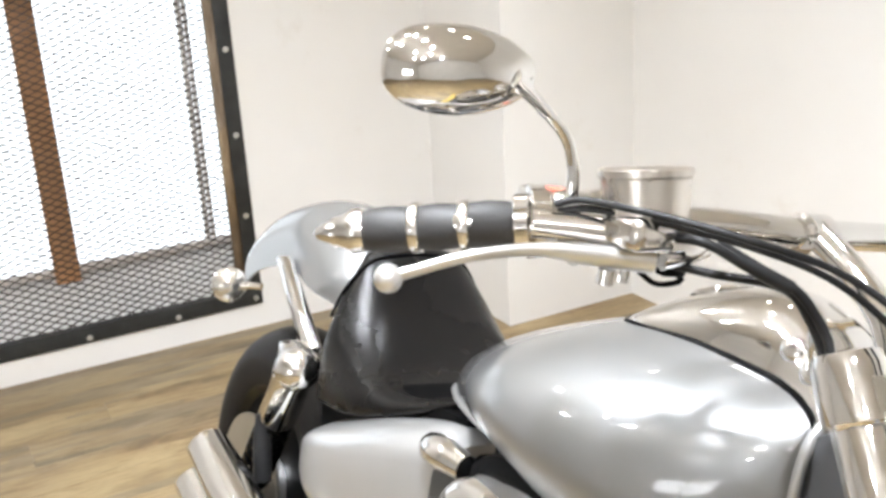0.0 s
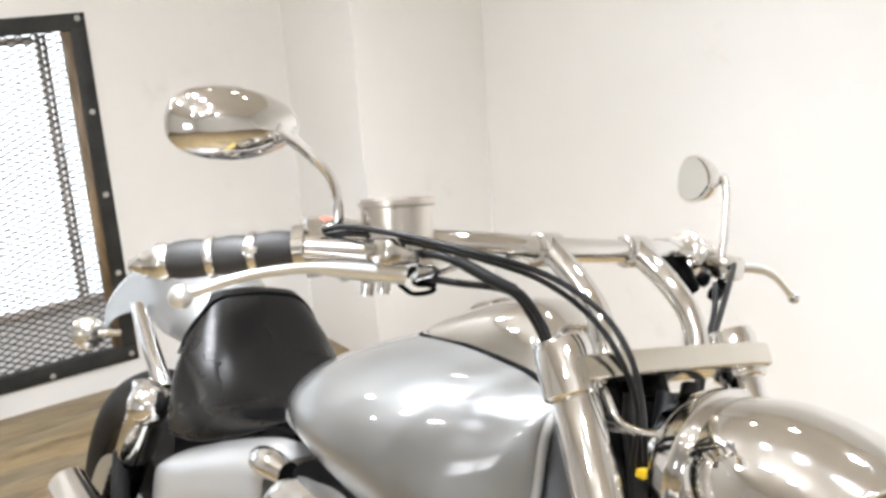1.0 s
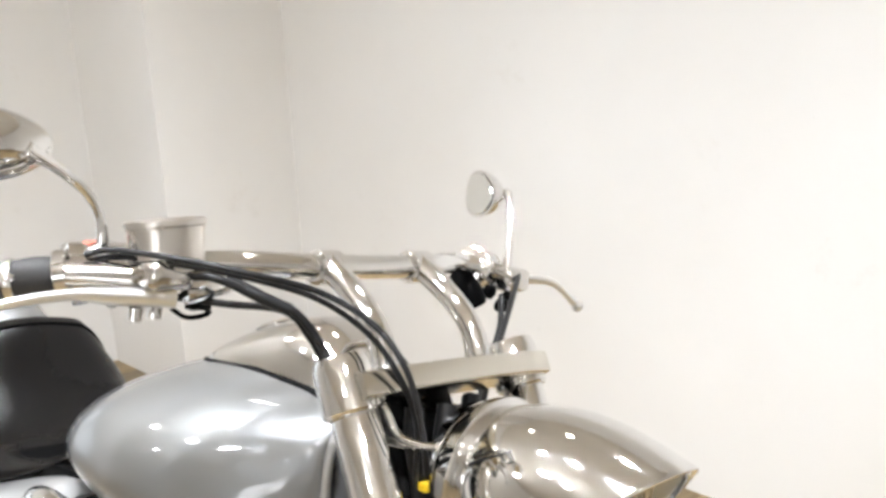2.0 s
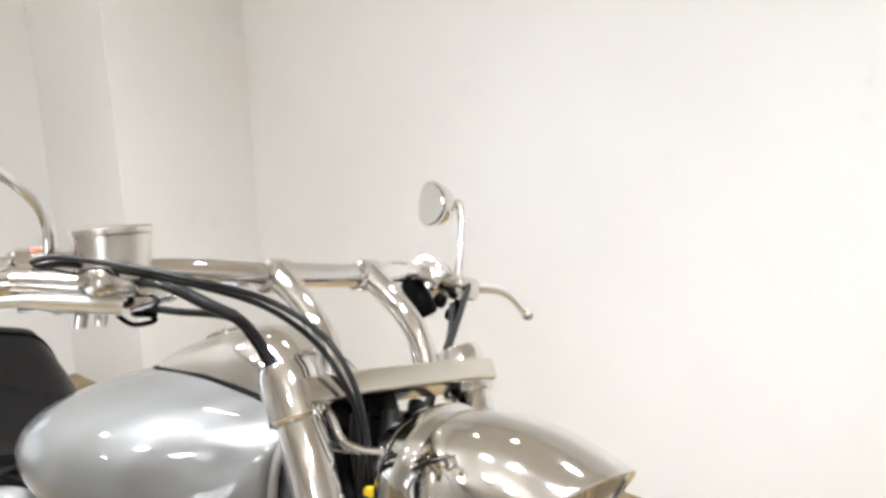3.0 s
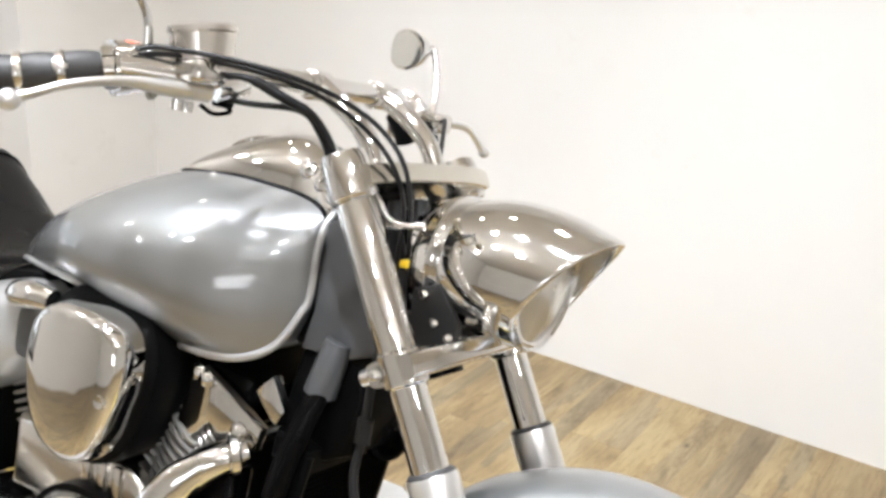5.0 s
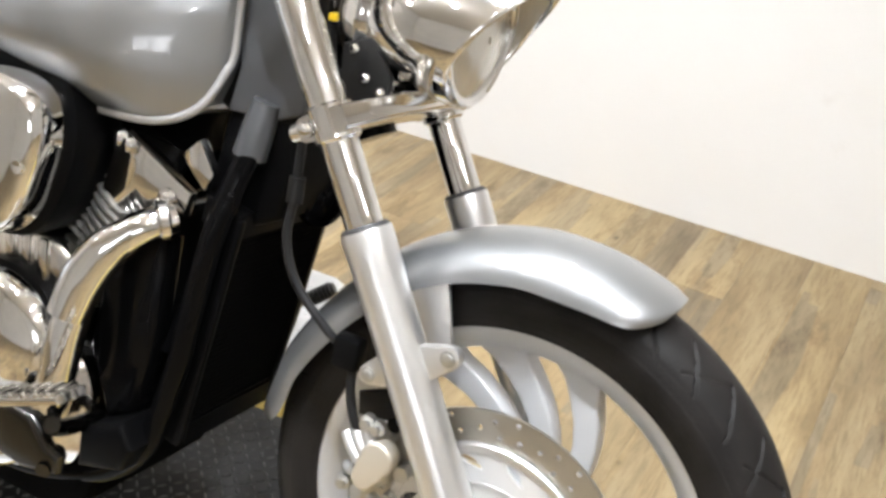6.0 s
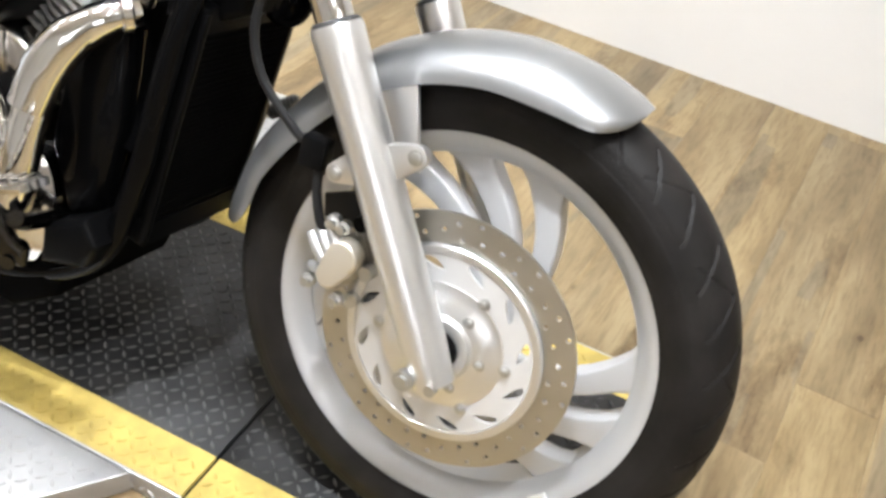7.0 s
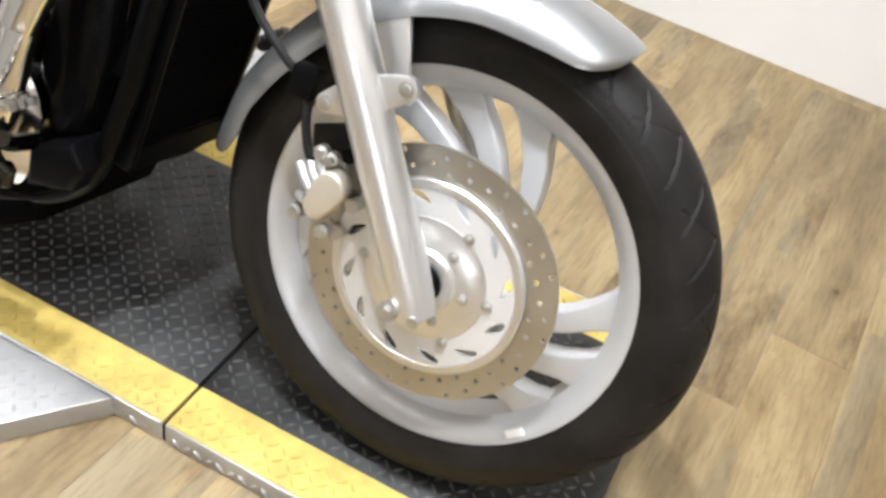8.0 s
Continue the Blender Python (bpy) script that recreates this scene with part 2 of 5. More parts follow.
def thing(name, m=None, label="", category="", group="", kind=""):
    ob = new(name)
    ob.empty_display_size = 0.1
    if m is not None:
        ob.matrix_basis = m
    return tagged(ob, label, category, group, kind)


def box(bm, lo, hi, bevel=0.0, m=None, seg=2):
    """A box between two corners, with rounded edges."""
    lo, hi = Vector(lo), Vector(hi)
    mat = Matrix.Translation((lo + hi) / 2) @ Matrix.Diagonal((*(hi - lo), 1))
    made = bmesh.ops.create_cube(bm, size=1.0, matrix=mat if m is None else m @ mat)["verts"]
    if bevel:
        edges = list({e for v in made for e in v.link_edges})
        bmesh.ops.bevel(bm, geom=edges, offset=bevel, segments=seg, affect="EDGES", profile=0.5)
    return bm


def smooth_path(points, steps=6):
    """Catmull-Rom points through the given ones."""
    p = [Vector(q) for q in points]
    if len(p) < 3:
        return p
    p = [2 * p[0] - p[1]] + p + [2 * p[-1] - p[-2]]
    out = []
    for i in range(1, len(p) - 2):
        for k in range(steps):
            t = k / steps
            out.append(0.5 * (2 * p[i] + (p[i + 1] - p[i - 1]) * t + (2 * p[i - 1] - 5 * p[i] + 4 * p[i + 1] - p[i + 2]) * t * t
                              + (3 * p[i] - p[i - 1] - 3 * p[i + 1] + p[i + 2]) * t ** 3))
    return out + [p[-2]]


def rings(bm, loops, closed=True, cap=True):
    """Skins a row of equal rings of points."""
    vs = [[bm.verts.new(q) for q in loop] for loop in loops]
    n = len(loops[0])
    for a, b in zip(vs, vs[1:]):
        for i in range(n if closed else n - 1):
            j = (i + 1) % n
            bm.faces.new((a[i], a[j], b[j], b[i]))
    if cap and closed:
        bm.faces.new(vs[0][::-1])
        bm.faces.new(vs[-1])
    return bm


def tube(bm, points, radius, seg=14, steps=6, flat=1.0):
    """A round pipe along a smooth path; radius may be a list, one for each given point."""
    path = smooth_path(points, steps)
    k = len(path)
    if isinstance(radius, (list, tuple)):
        rad = [float(np.interp(i / (k - 1) * (len(radius) - 1), range(len(radius)), radius)) for i in range(k)]
    else:
        rad = [radius] * k
    loops, side = [], None
    for i, q in enumerate(path):
        way = (path[min(i + 1, k - 1)] - path[max(i - 1, 0)]).normalized()
        if side is None:
            side = way.orthogonal().normalized()
        side = (side - way * side.dot(way)).normalized()
        up = way.cross(side)
        loops.append([q + rad[i] * (math.cos(a) * side + flat * math.sin(a) * up) for a in
                      (2 * math.pi * s / seg for s in range(seg))])
    return rings(bm, loops)


def lathe(bm, profile, origin, axis, seg=48, cap=True, start=0.0, sweep=2 * math.pi):
    """Turns (distance along the axis, radius) points round an axis."""
    axis, origin = Vector(axis).normalized(), Vector(origin)
    side = axis.orthogonal().normalized()
    if abs(axis.y) > 0.9:
        side = Vector((1, 0, 0)) - axis * axis.x
        side.normalize()
    up = axis.cross(side)
    full = abs(sweep - 2 * math.pi) < 1e-6
    loops = []
    for d, r in profile:
        loops.append([origin + axis * d + max(r, 1e-4) * (math.cos(a) * side + math.sin(a) * up) for a in
                      (start + sweep * s / (seg if full else seg - 1) for s in range(seg))])
    return rings(bm, loops, closed=full, cap=cap and full)


def slab(bm, outline, v0, v1, bevel=0.004, seg=2, axes="xz"):
    """A plate: an outline in the side view, thick from v0 to v1 across, with rounded edges."""
    def at(a, b, c):
        return {"xz": (a, c, b), "xy": (a, b, c), "yz": (c, a, b)}[axes]
    lo = [bm.verts.new(at(a, b, v0)) for a, b in outline]
    hi = [bm.verts.new(at(a, b, v1)) for a, b in outline]
    n = len(outline)
    faces = [bm.faces.new(lo), bm.faces.new(hi[::-1])]
    faces += [bm.faces.new((lo[i], hi[i], hi[(i + 1) % n], lo[(i + 1) % n])) for i in range(n)]
    if bevel:
        bmesh.ops.recalc_face_normals(bm, faces=faces)
        edges = list({e for f in faces[:2] for e in f.edges})
        bmesh.ops.bevel(bm, geom=edges, offset=bevel, segments=seg, affect="EDGES", profile=0.5)
    return bm


def bolt(bm, at, axis, r=0.006, h=0.005, seg=6):
    """A bolt head with a washer."""
    lathe(bm, [(0, r * 1.5), (h * 0.3, r * 1.5), (h * 0.32, r), (h, r), (h * 1.2, r * 0.75)], at, axis, seg=max(seg, 10))
    return bm


def B():
    return bmesh.new()


# ---- the room ----
XW, YR, XE, YB = -3.223, 1.655, 4.0, -4.6       # inner faces of the four walls
WT = 0.20
PX, PY = -2.685, 1.108                          # free corner of the pier
WIN = (-1.30, 0.345, 0.125, 1.31)               # opening of the mesh window: y0, y1, z0, z1


def wall(name, boxes, label, mat=WALL):
    bm = B()
    for lo, hi in boxes:
        box(bm, lo, hi)
    ob = part(name, bm, mat, at=ROOM, smooth=False)
    return tagged(ob, label, "wall", kind="structure")


wall("wall_west", [((XW - WT, YB, 0), (XW, WIN[0], CEIL)), ((XW - WT, WIN[1], 0), (XW, YR, CEIL)),
                   ((XW - WT, WIN[0], 0), (XW, WIN[1], WIN[2])), ((XW - WT, WIN[0], WIN[3]), (XW, WIN[1], CEIL))],
     "white painted wall round the mesh-covered window")
wall("wall_north", [((XW - WT, YR, 0), (XE + WT, YR + WT, CEIL))], "long white painted wall with faint scuffs")
wall("pier", [((XW, PY, 0), (PX, YR, CEIL))], "white painted pier in the corner of the room")
wall("wall_east", [((XE, YB, 0), (XE + WT, YR, CEIL))], "plain dull grey painted wall", WALL_DIM)
SW = (0.9, 2.7, 1.05, 2.05)                     # opening of the window behind: x0, x1, z0, z1
wall("wall_south", [((XW - WT, YB - WT, 0), (SW[0], YB, CEIL)), ((SW[1], YB - WT, 0), (XE + WT, YB, CEIL)),
                    ((SW[0], YB - WT, 0), (SW[1], YB, SW[2])), ((SW[0], YB - WT, SW[3]), (SW[1], YB, CEIL))], "plain dull grey painted wall", WALL_DIM)
SOFFIT = 0.60                                   # the tan part of the ceiling ends here
for name, xa, xb, mat, label in (("ceiling_1", XW - WT, SOFFIT, CEILING, "tan painted ceiling with round downlights"),
                                 ("ceiling_2", SOFFIT, XE + WT, CEILING, "tan painted ceiling with round downlights")):
    bm = B()
    box(bm, (xa, YB - WT, CEIL), (xb, YR + WT, CEIL + 0.15))
    tagged(part(name, bm, mat, at=ROOM, smooth=False), label, "ceiling", kind="structure")

# window with steel mesh
w1 = thing("window_1", ROOM, "window behind black steel angle frame and rusty expanded mesh", "window", kind="structure")
y0, y1, z0, z1 = WIN
FO, FI = 0.035, 0.018
bm = B()
for lo, hi in [((y0 - FO, z1 - FI), (y1 + FO, z1 + FO)), ((y0 - FO, z0 - FO), (y1 + FO, z0 + FI)),
               ((y0 - FO, z0 + FI), (y0 + FI, z1 - FI)), ((y1 - FI, z0 + FI), (y1 + FO, z1 - FI))]:
    box(bm, (XW + 0.001, lo[0], lo[1]), (XW + 0.007, hi[0], hi[1]), 0.001)
for lo, hi in [((y0 + FI, z1 - FI - 0.004), (y1 - FI, z1 - FI)), ((y0 + FI, z0 + FI), (y1 - FI, z0 + FI + 0.004))]:
    box(bm, (XW - 0.03, lo[0], lo[1]), (XW + 0.006, hi[0], hi[1]))
part("steel_frame", bm, BLACK_STEEL, w1, "black steel angle frame")
screws = [(y1 + 0.010, z) for z in (1.328, 1.011, 0.718, 0.428, 0.115)]
screws += [(y, z1 + 0.012) for y in (0.054, -0.25, -0.55, -0.85, -1.15)]
screws += [(y, z0 - 0.018) for y in (0.071, -0.232, -0.53, -0.83, -1.13)]
sb = B()
bolt(sb, (0, 0, 0), (1, 0, 0), 0.007, 0.005)
bmesh.ops.recalc_face_normals(sb, faces=sb.faces)
sm = bpy.data.meshes.new("screw")
sb.to_mesh(sm)
sb.free()
sm.materials.append(ZINC)
for y, z in screws:
    part("screw", sm, None, w1, at=pose(XW + 0.007, y, z))
TR = 0.016
for name, lo, hi in [("trim_board", (y1 - 0.049, z0 + 0.02), (y1 - TR + 0.004, z1 - 0.02)),
                     ("trim_board", (y0 + 0.012, z0 + 0.02), (y0 + 0.058, z1 - 0.02))]:
    bm = B()
    box(bm, (XW - 0.016, lo[0], lo[1]), (XW - 0.002, hi[0], hi[1]), 0.004)
    part(name, bm, TRIM_WOOD, w1, "weathered brown wooden lining board")
bm = B()
slab(bm, [(XW - 0.026, z0 + 0.006), (XW - 0.026, z0 + 0.022), (XW - 0.186, z0 + 0.164), (XW - 0.186, z0 + 0.006)], y0 + 0.002, y1 - 0.002, 0.003)
part("window_sill", bm, LAMP_WHITE, w1, "white painted sloping sill board")
bm = B()
for lo, hi in [((y1 - 0.098, z0 + 0.19), (y1 - 0.082, z1 - 0.03)), ((y1 - 0.074, z0 + 0.19), (y1 - 0.064, z1 - 0.03)), ((y0 + 0.06, z0 + 0.165), (y1 - 0.003, z0 + 0.19)),
               ((y0 + 0.06, z1 - 0.06), (y1 - 0.107, z1 - 0.035))]:
    box(bm, (XW - 0.185, lo[0], lo[1]), (XW - 0.155, hi[0], hi[1]), 0.003)
part("sash", bm, surface("weathered_grey_sash", (0.66, 0.61, 0.56), rough=0.6, vary=0.25, scale=8), w1, "weathered grey window sash")
bm = B()
box(bm, (XW - 0.164, -0.290, z0 + 0.14), (XW - 0.140, -0.207, z1 - 0.02), 0.004)
part("mullion", bm, POST_WOOD, w1, "orange-brown wooden upright")
bm = B()
box(bm, (XW - 0.196, y0 + 0.02, z0 + 0.02), (XW - 0.190, y1 - 0.02, z1 - 0.02))
pane = part("pane", bm, GLASS, w1, smooth=False)
pane.visible_shadow = False


def expanded_mesh():
    """Diamond mesh of flattened, slightly twisted strands."""
    verts, faces = [], []
    dy, dz, r = 0.0245, 0.0118, 0.0020
    ny = int((y1 - y0 - 2 * FI) / dy)
    nz = int((z1 - z0 - 2 * FI) / dz)
    xa = XW - 0.020

    def strand(a, b):
        a, b = Vector(a), Vector(b)
        way = (b - a).normalized()
        s = way.cross(Vector((1, 0, 0))).normalized() * r
        d = Vector((0.0013, 0, 0))
        k = len(verts)
        for q in (a, b):
            for o in (s + d, s - d, -s - d, -s + d):
                verts.append(q + o)
        for i in range(4):
            j = (i + 1) % 4
            faces.append((k + i, k + j, k + 4 + j, k + 4 + i))

    for i in range(ny + 1):
        for j in range(nz + 1):
            y, z = y0 + FI + i * dy, z0 + FI + j * dz
            if (i + j) % 2 == 0:
                strand((xa, y, z), (xa, y + dy, z + dz))
            else:
                strand((xa, y, z + dz), (xa, y + dy, z))
    me = bpy.data.meshes.new("mesh_panel")
    me.from_pydata([tuple(v) for v in verts], [], faces)
    me.materials.append(MESH_STEEL)
    return me


part("mesh_panel", expanded_mesh(), None, w1, "rusty dark expanded steel mesh")
bm = B()
box(bm, (XW - 0.9, y0 - 1.5, -0.6), (XW - 0.88, y1 + 1.2, 3.0))
tagged(part("backdrop", bm, DAYLIGHT, at=ROOM, smooth=False), "bright white daylight outside the mesh window", "backdrop", kind="structure")

# window in the wall opposite
w2 = thing("window_2", ROOM, "white framed window with two lights and bright daylight", "window", kind="structure")
bm = B()
mid = (SW[0] + SW[1]) / 2
for lo, hi in (((SW[0], SW[2]), (SW[1], SW[2] + 0.05)), ((SW[0], SW[3] - 0.05), (SW[1], SW[3])), ((SW[0], SW[2] + 0.05), (SW[0] + 0.05, SW[3] - 0.05)),
               ((SW[1] - 0.05, SW[2] + 0.05), (SW[1], SW[3] - 0.05)), ((mid - 0.035, SW[2] + 0.05), (mid + 0.035, SW[3] - 0.05))):
    box(bm, (lo[0], YB - 0.14, lo[1]), (hi[0], YB - 0.08, hi[1]), 0.004)
part("window_frame", bm, LAMP_WHITE, w2)
for a, b in ((SW[0] + 0.05, mid - 0.035), (mid + 0.035, SW[1] - 0.05)):
    bm = B()
    box(bm, (a, YB - 0.113, SW[2] + 0.05), (b, YB - 0.107, SW[3] - 0.05))
    part("pane", bm, GLASS, w2, smooth=False).visible_shadow = False
bm = B()
box(bm, (SW[0] - 1.0, YB - 0.92, 0.2), (SW[1] + 1.0, YB - 0.90, 2.9))
tagged(part("backdrop", bm, DAYLIGHT_SOUTH, at=ROOM, smooth=False), "bright white daylight outside the opposite window", "backdrop", kind="structure")

# ceiling lamps
lamp_mesh = lens_mesh = None
for x, y, share in LAMPS:
    lt = thing("downlight", ROOM @ pose(x, y, CEIL), "round white ceiling downlight, switched on", "ceiling light", "ceiling lights")
    if lamp_mesh is None:
        bm = B()
        lathe(bm, [(0, 0.075), (-0.010, 0.075), (-0.014, 0.068), (-0.010, 0.060), (-0.004, 0.058), (-0.003, 0.02)], (0, 0, 0), (0, 0, 1), 32)
        lamp_mesh = part("ring", bm, LAMP_WHITE, lt).data
        bm = B()
        lathe(bm, [(-0.005, 0.056), (-0.010, 0.05), (-0.012, 0.01)], (0, 0, 0), (0, 0, 1), 32)
        lens_mesh = part("diffuser", bm, LAMP_GLOW, lt).data
    else:
        part("ring", lamp_mesh, None, lt)
        part("diffuser", lens_mesh, None, lt)
    ld = bpy.data.lights.new("downlight_lamp", "AREA")
    ld.shape, ld.size, ld.energy, ld.color = "DISK", 0.10, LAMP_WATTS * share, (0.905, 0.945, 1.01)
    ld.spread = radians(132 if y < 0.5 else 54)
    lo = new("downlight_lamp", ld)
    lo.matrix_basis = ROOM @ pose(x, y, CEIL - 0.02)

# unseen globes, added in place of downlights to brighten the ceiling and its reflections
globe_mesh = stem_mesh = None
for x, y in GLOBES:
    lt = thing("added_globe", ROOM @ pose(x, y, CEIL), "added unseen opal globe lamp that brightens the ceiling, switched on", "ceiling light", "globe lamps")
    if globe_mesh is None:
        bm = B()
        lathe(bm, [(0, 0.055), (-0.012, 0.055), (-0.016, 0.02), (-0.23, 0.012), (-0.235, 0.035), (-0.25, 0.04), (-0.255, 0.03)], (0, 0, 0), (0, 0, 1), 24)
        stem_mesh = part("stem", bm, LAMP_WHITE, lt).data
        bm = B()
        bmesh.ops.create_uvsphere(bm, u_segments=24, v_segments=14, radius=0.055, matrix=pose(0, 0, -0.30))
        globe_mesh = part("globe", bm, LAMP_GLOW, lt).data
    else:
        part("stem", stem_mesh, None, lt)
        part("globe", globe_mesh, None, lt)
    ld = bpy.data.lights.new("added_globe_light", "POINT")
    ld.shadow_soft_size, ld.energy, ld.color = 0.075, GLOBE_WATTS, (0.905, 0.945, 1.01)
    lo = new("added_globe_light", ld)
    lo.matrix_basis = ROOM @ pose(x, y, CEIL - 0.30)

# ---- the lift platform ----
H = 0.042
LIFT = pose(0, 0, 0, 0, 0, 1.2)
LY0, LY1, LX0, LX1, SEAM = -0.226, 0.405, -2.06, 0.305, -0.297
BAND = 0.085
lift = thing("motorcycle_lift", LIFT, "low black lift platform with worn yellow edge bands", "lift platform")


def tread(xa, xb, ya, yb, z):
    """Raised lozenges in alternating directions on a plate."""
    verts, faces = [], []
    p = 0.0192
    for i in range(int((xb - xa) / p)):
        for j in range(int((yb - ya) / p)):
            x, y = xa + (i + 0.5) * p, ya + (j + 0.5) * p
            a = radians(45 if (i + j) % 2 else -45)
            L, W, T = 0.0098, 0.0030, 0.0026
            k = len(verts)
            c, s = math.cos(a), math.sin(a)
            for q, r, t in ((-L, 0, 0), (0, -W, 0), (L, 0, 0), (0, W, 0), (-L * 0.55, 0, T), (0, -W * 0.3, T), (L * 0.55, 0, T), (0, W * 0.3, T)):
                verts.append((x + c * q - s * r, y + s * q + c * r, z + t))
            for m in range(4):
                n = (m + 1) % 4
                faces.append((k + m, k + n, k + 4 + n, k + 4 + m))
            faces.append((k + 4, k + 5, k + 6, k + 7))
    return verts, faces


def plate(name, xa, xb, ya, yb, z0, z1, mat, parent, label, knobs=True):
    bm = B()
    box(bm, (xa, ya, z0), (xb, yb, z1), 0.0015)
    ob = part(name, bm, mat, parent, label)
    if knobs:
        me = bpy.data.meshes.new("tread_pattern")
        v, f = tread(xa + 0.004, xb - 0.004, ya + 0.004, yb - 0.004, z1)
        me.from_pydata(v, [], f)
        me.materials.append(LIFT_WORN if mat is LIFT_BLACK else mat)
        tagged(part("tread_pattern", me, None, ob), kind="stuff")
    return ob


for xa, xb in ((LX0, SEAM - 0.003), (SEAM + 0.003, LX1)):
    plate("deck_plate", xa, xb, LY0 + BAND, LY1 - BAND, 0.012, H, LIFT_BLACK, lift, "worn black painted tread plate")
    plate("edge_band", xa, xb, LY0 + 0.002, LY0 + BAND, 0.012, H, YELLOW, lift, "worn yellow painted tread plate band")
    plate("edge_band", xa, xb, LY1 - BAND, LY1 - 0.002, 0.012, H, YELLOW, lift, "worn yellow painted tread plate band")
    bm = B()
    box(bm, (xa, LY0 - 0.002, 0.0), (xb, LY0 + 0.002, H - 0.001), 0.001)
    sk = part("skirt", bm, LIFT_BARE, lift, "bare aluminium side skirt")
    v, f = tread(xa + 0.01, xb - 0.01, 0.004, H - 0.006, 0.0)
    me = bpy.data.meshes.new("tread_pattern")
    me.from_pydata([(a, LY0 - 0.002 - c, b) for a, b, c in v], [], f)
    me.materials.append(LIFT_BARE)
    tagged(part("tread_pattern", me, None, sk), kind="stuff")
    bm = B()
    box(bm, (xa, LY1 - 0.002, 0.0), (xb, LY1 + 0.002, H - 0.001), 0.001)
    part("skirt", bm, LIFT_BARE, lift, "bare aluminium side skirt")
bm = B()
box(bm, (SEAM - 0.0028, LY0, 0.002), (SEAM + 0.0028, LY1, H - 0.006))
part("seam_strip", bm, BLACK_MATT, lift, "black rubber joint strip")
def side_wing(flip):
    """Tread plate beside the deck; the far one mirrors the near one."""
    wing = thing("lift_side_extension", LIFT, "bare aluminium tread plate side extension of the lift", "lift platform", "lift side extensions")
    c, s = (LY0 + LY1, -1) if flip else (0, 1)
    line = [(-1.6, -0.62), (-0.76, -0.62), (-0.64, -0.56), (-0.387, LY0 - 0.0045), (-1.6, LY0 - 0.0045)]
    bm = B()
    slab(bm, [(a, c + s * b) for a, b in line], 0.0, H - 0.001, 0.002, axes="xy")
    wp = part("wing_plate", bm, LIFT_BARE, wing)
    me = bpy.data.meshes.new("tread_pattern")
    v, f = tread(-1.3, -0.38, -0.56, LY0 - 0.008, H - 0.001)
    keep = [fc for fc in f if all(v[i][1] > LY0 - (-0.394 - v[i][0]) * 1.3 for i in fc)]
    me.from_pydata([(x, c + s * y, z) for x, y, z in v], [], keep)
    me.materials.append(LIFT_BARE)
    tagged(part("tread_pattern", me, None, wp), kind="stuff")


side_wing(False)
side_wing(True)

# ---- floor slab ----
fl = B()
box(fl, (XW - WT, YB - WT, -0.15), (XE + WT, YR + WT, -0.006))
floor = tagged(part("floor", fl, surface("dark_floor_joint", (0.09, 0.06, 0.03), rough=0.8), at=ROOM, smooth=False),
               "rustic yellow-brown wood plank floor", "floor", kind="structure")

# ---- the motorcycle ----
LEAN = 13.577
AX = 0.342                                      # height of the front axle over the deck
BIKE = pose(0, -AX * math.sin(radians(LEAN)), H, -LEAN)
bike = thing("motorcycle", BIKE, "silver cruiser motorcycle with chrome trim leaning on its side stand", "motorcycle")
RAKE = radians(30.5)
FV = 0.131                                      # half distance of the fork legs
FDIR = Vector((-math.sin(RAKE), 0, math.cos(RAKE)))
FFWD = Vector((math.cos(RAKE), 0, math.sin(RAKE)))


def on_fork(s, v=0.0, fwd=0.0):
    """A point s metres up the fork from the axle."""
    return Vector((0, v, AX)) + FDIR * s + FFWD * fwd


def ring_pts(c, a, b, ra, rb, n=24, power=2.0):
    out = []
    for k in range(n):
        t = 2 * math.pi * k / n
        ct, st = math.cos(t), math.sin(t)
        out.append(c + a * (ra * math.copysign(abs(ct) ** (2 / power), ct)) + b * (rb * math.copysign(abs(st) ** (2 / power), st)))
    return out


# wheels
def tyre_mesh(R, width, rim_r, crown, grooves=True):
    """A tyre round the y axis with cut tread grooves."""
    prof = []
    n = 110 if grooves else 40
    for k in range(n + 1):
        t = -1 + 2 * k / n
        a = t * radians(128)
        y = width / 2 * math.sin(min(max(a, -math.pi / 2), math.pi / 2)) if abs(a) < math.pi / 2 else width / 2 * math.copysign(1, a) * math.cos((abs(a) - math.pi / 2) * 0.75)
        r = R - crown * (1 - math.cos(a)) if abs(a) < math.pi / 2 else R - crown - (R - crown - rim_r) * (abs(a) - math.pi / 2) / radians(38)
        prof.append((y, r, a))
    seg = 900 if grooves else 160
    loops = []
    for y, r, a in prof:
        loop = []
        for s in range(seg):
            th = 2 * math.pi * s / seg
            d = 0.0
            if grooves and abs(a) < radians(78):
                ph = (th * 34 / (2 * math.pi) + abs(a) * 0.80 + (0.5 if a > 0 else 0.0)) % 1.0
                cross = (th * 17 / (2 * math.pi) - abs(a) * 0.55 + 0.21) % 1.0
                if radians(12) < abs(a) < radians(64):
                    d = 0.0046 * max(0.0, 1 - (abs(ph - 0.08) / 0.036) ** 4)
                if radians(16) < abs(a) < radians(58):
                    d = max(d, 0.0030 * max(0.0, 1 - (abs(cross - 0.5) / 0.016) ** 4))
            if radians(64) < abs(a) < radians(82):
                d += 0.0016
            if abs(a) > radians(86):
                d += 0.0007 * math.sin(abs(a) * 60)
            rr = r - d
            loop.append((rr * math.cos(th), y, rr * math.sin(th)))
        loops.append(loop)
    bm = B()
    rings(bm, loops, cap=False)
    return bm


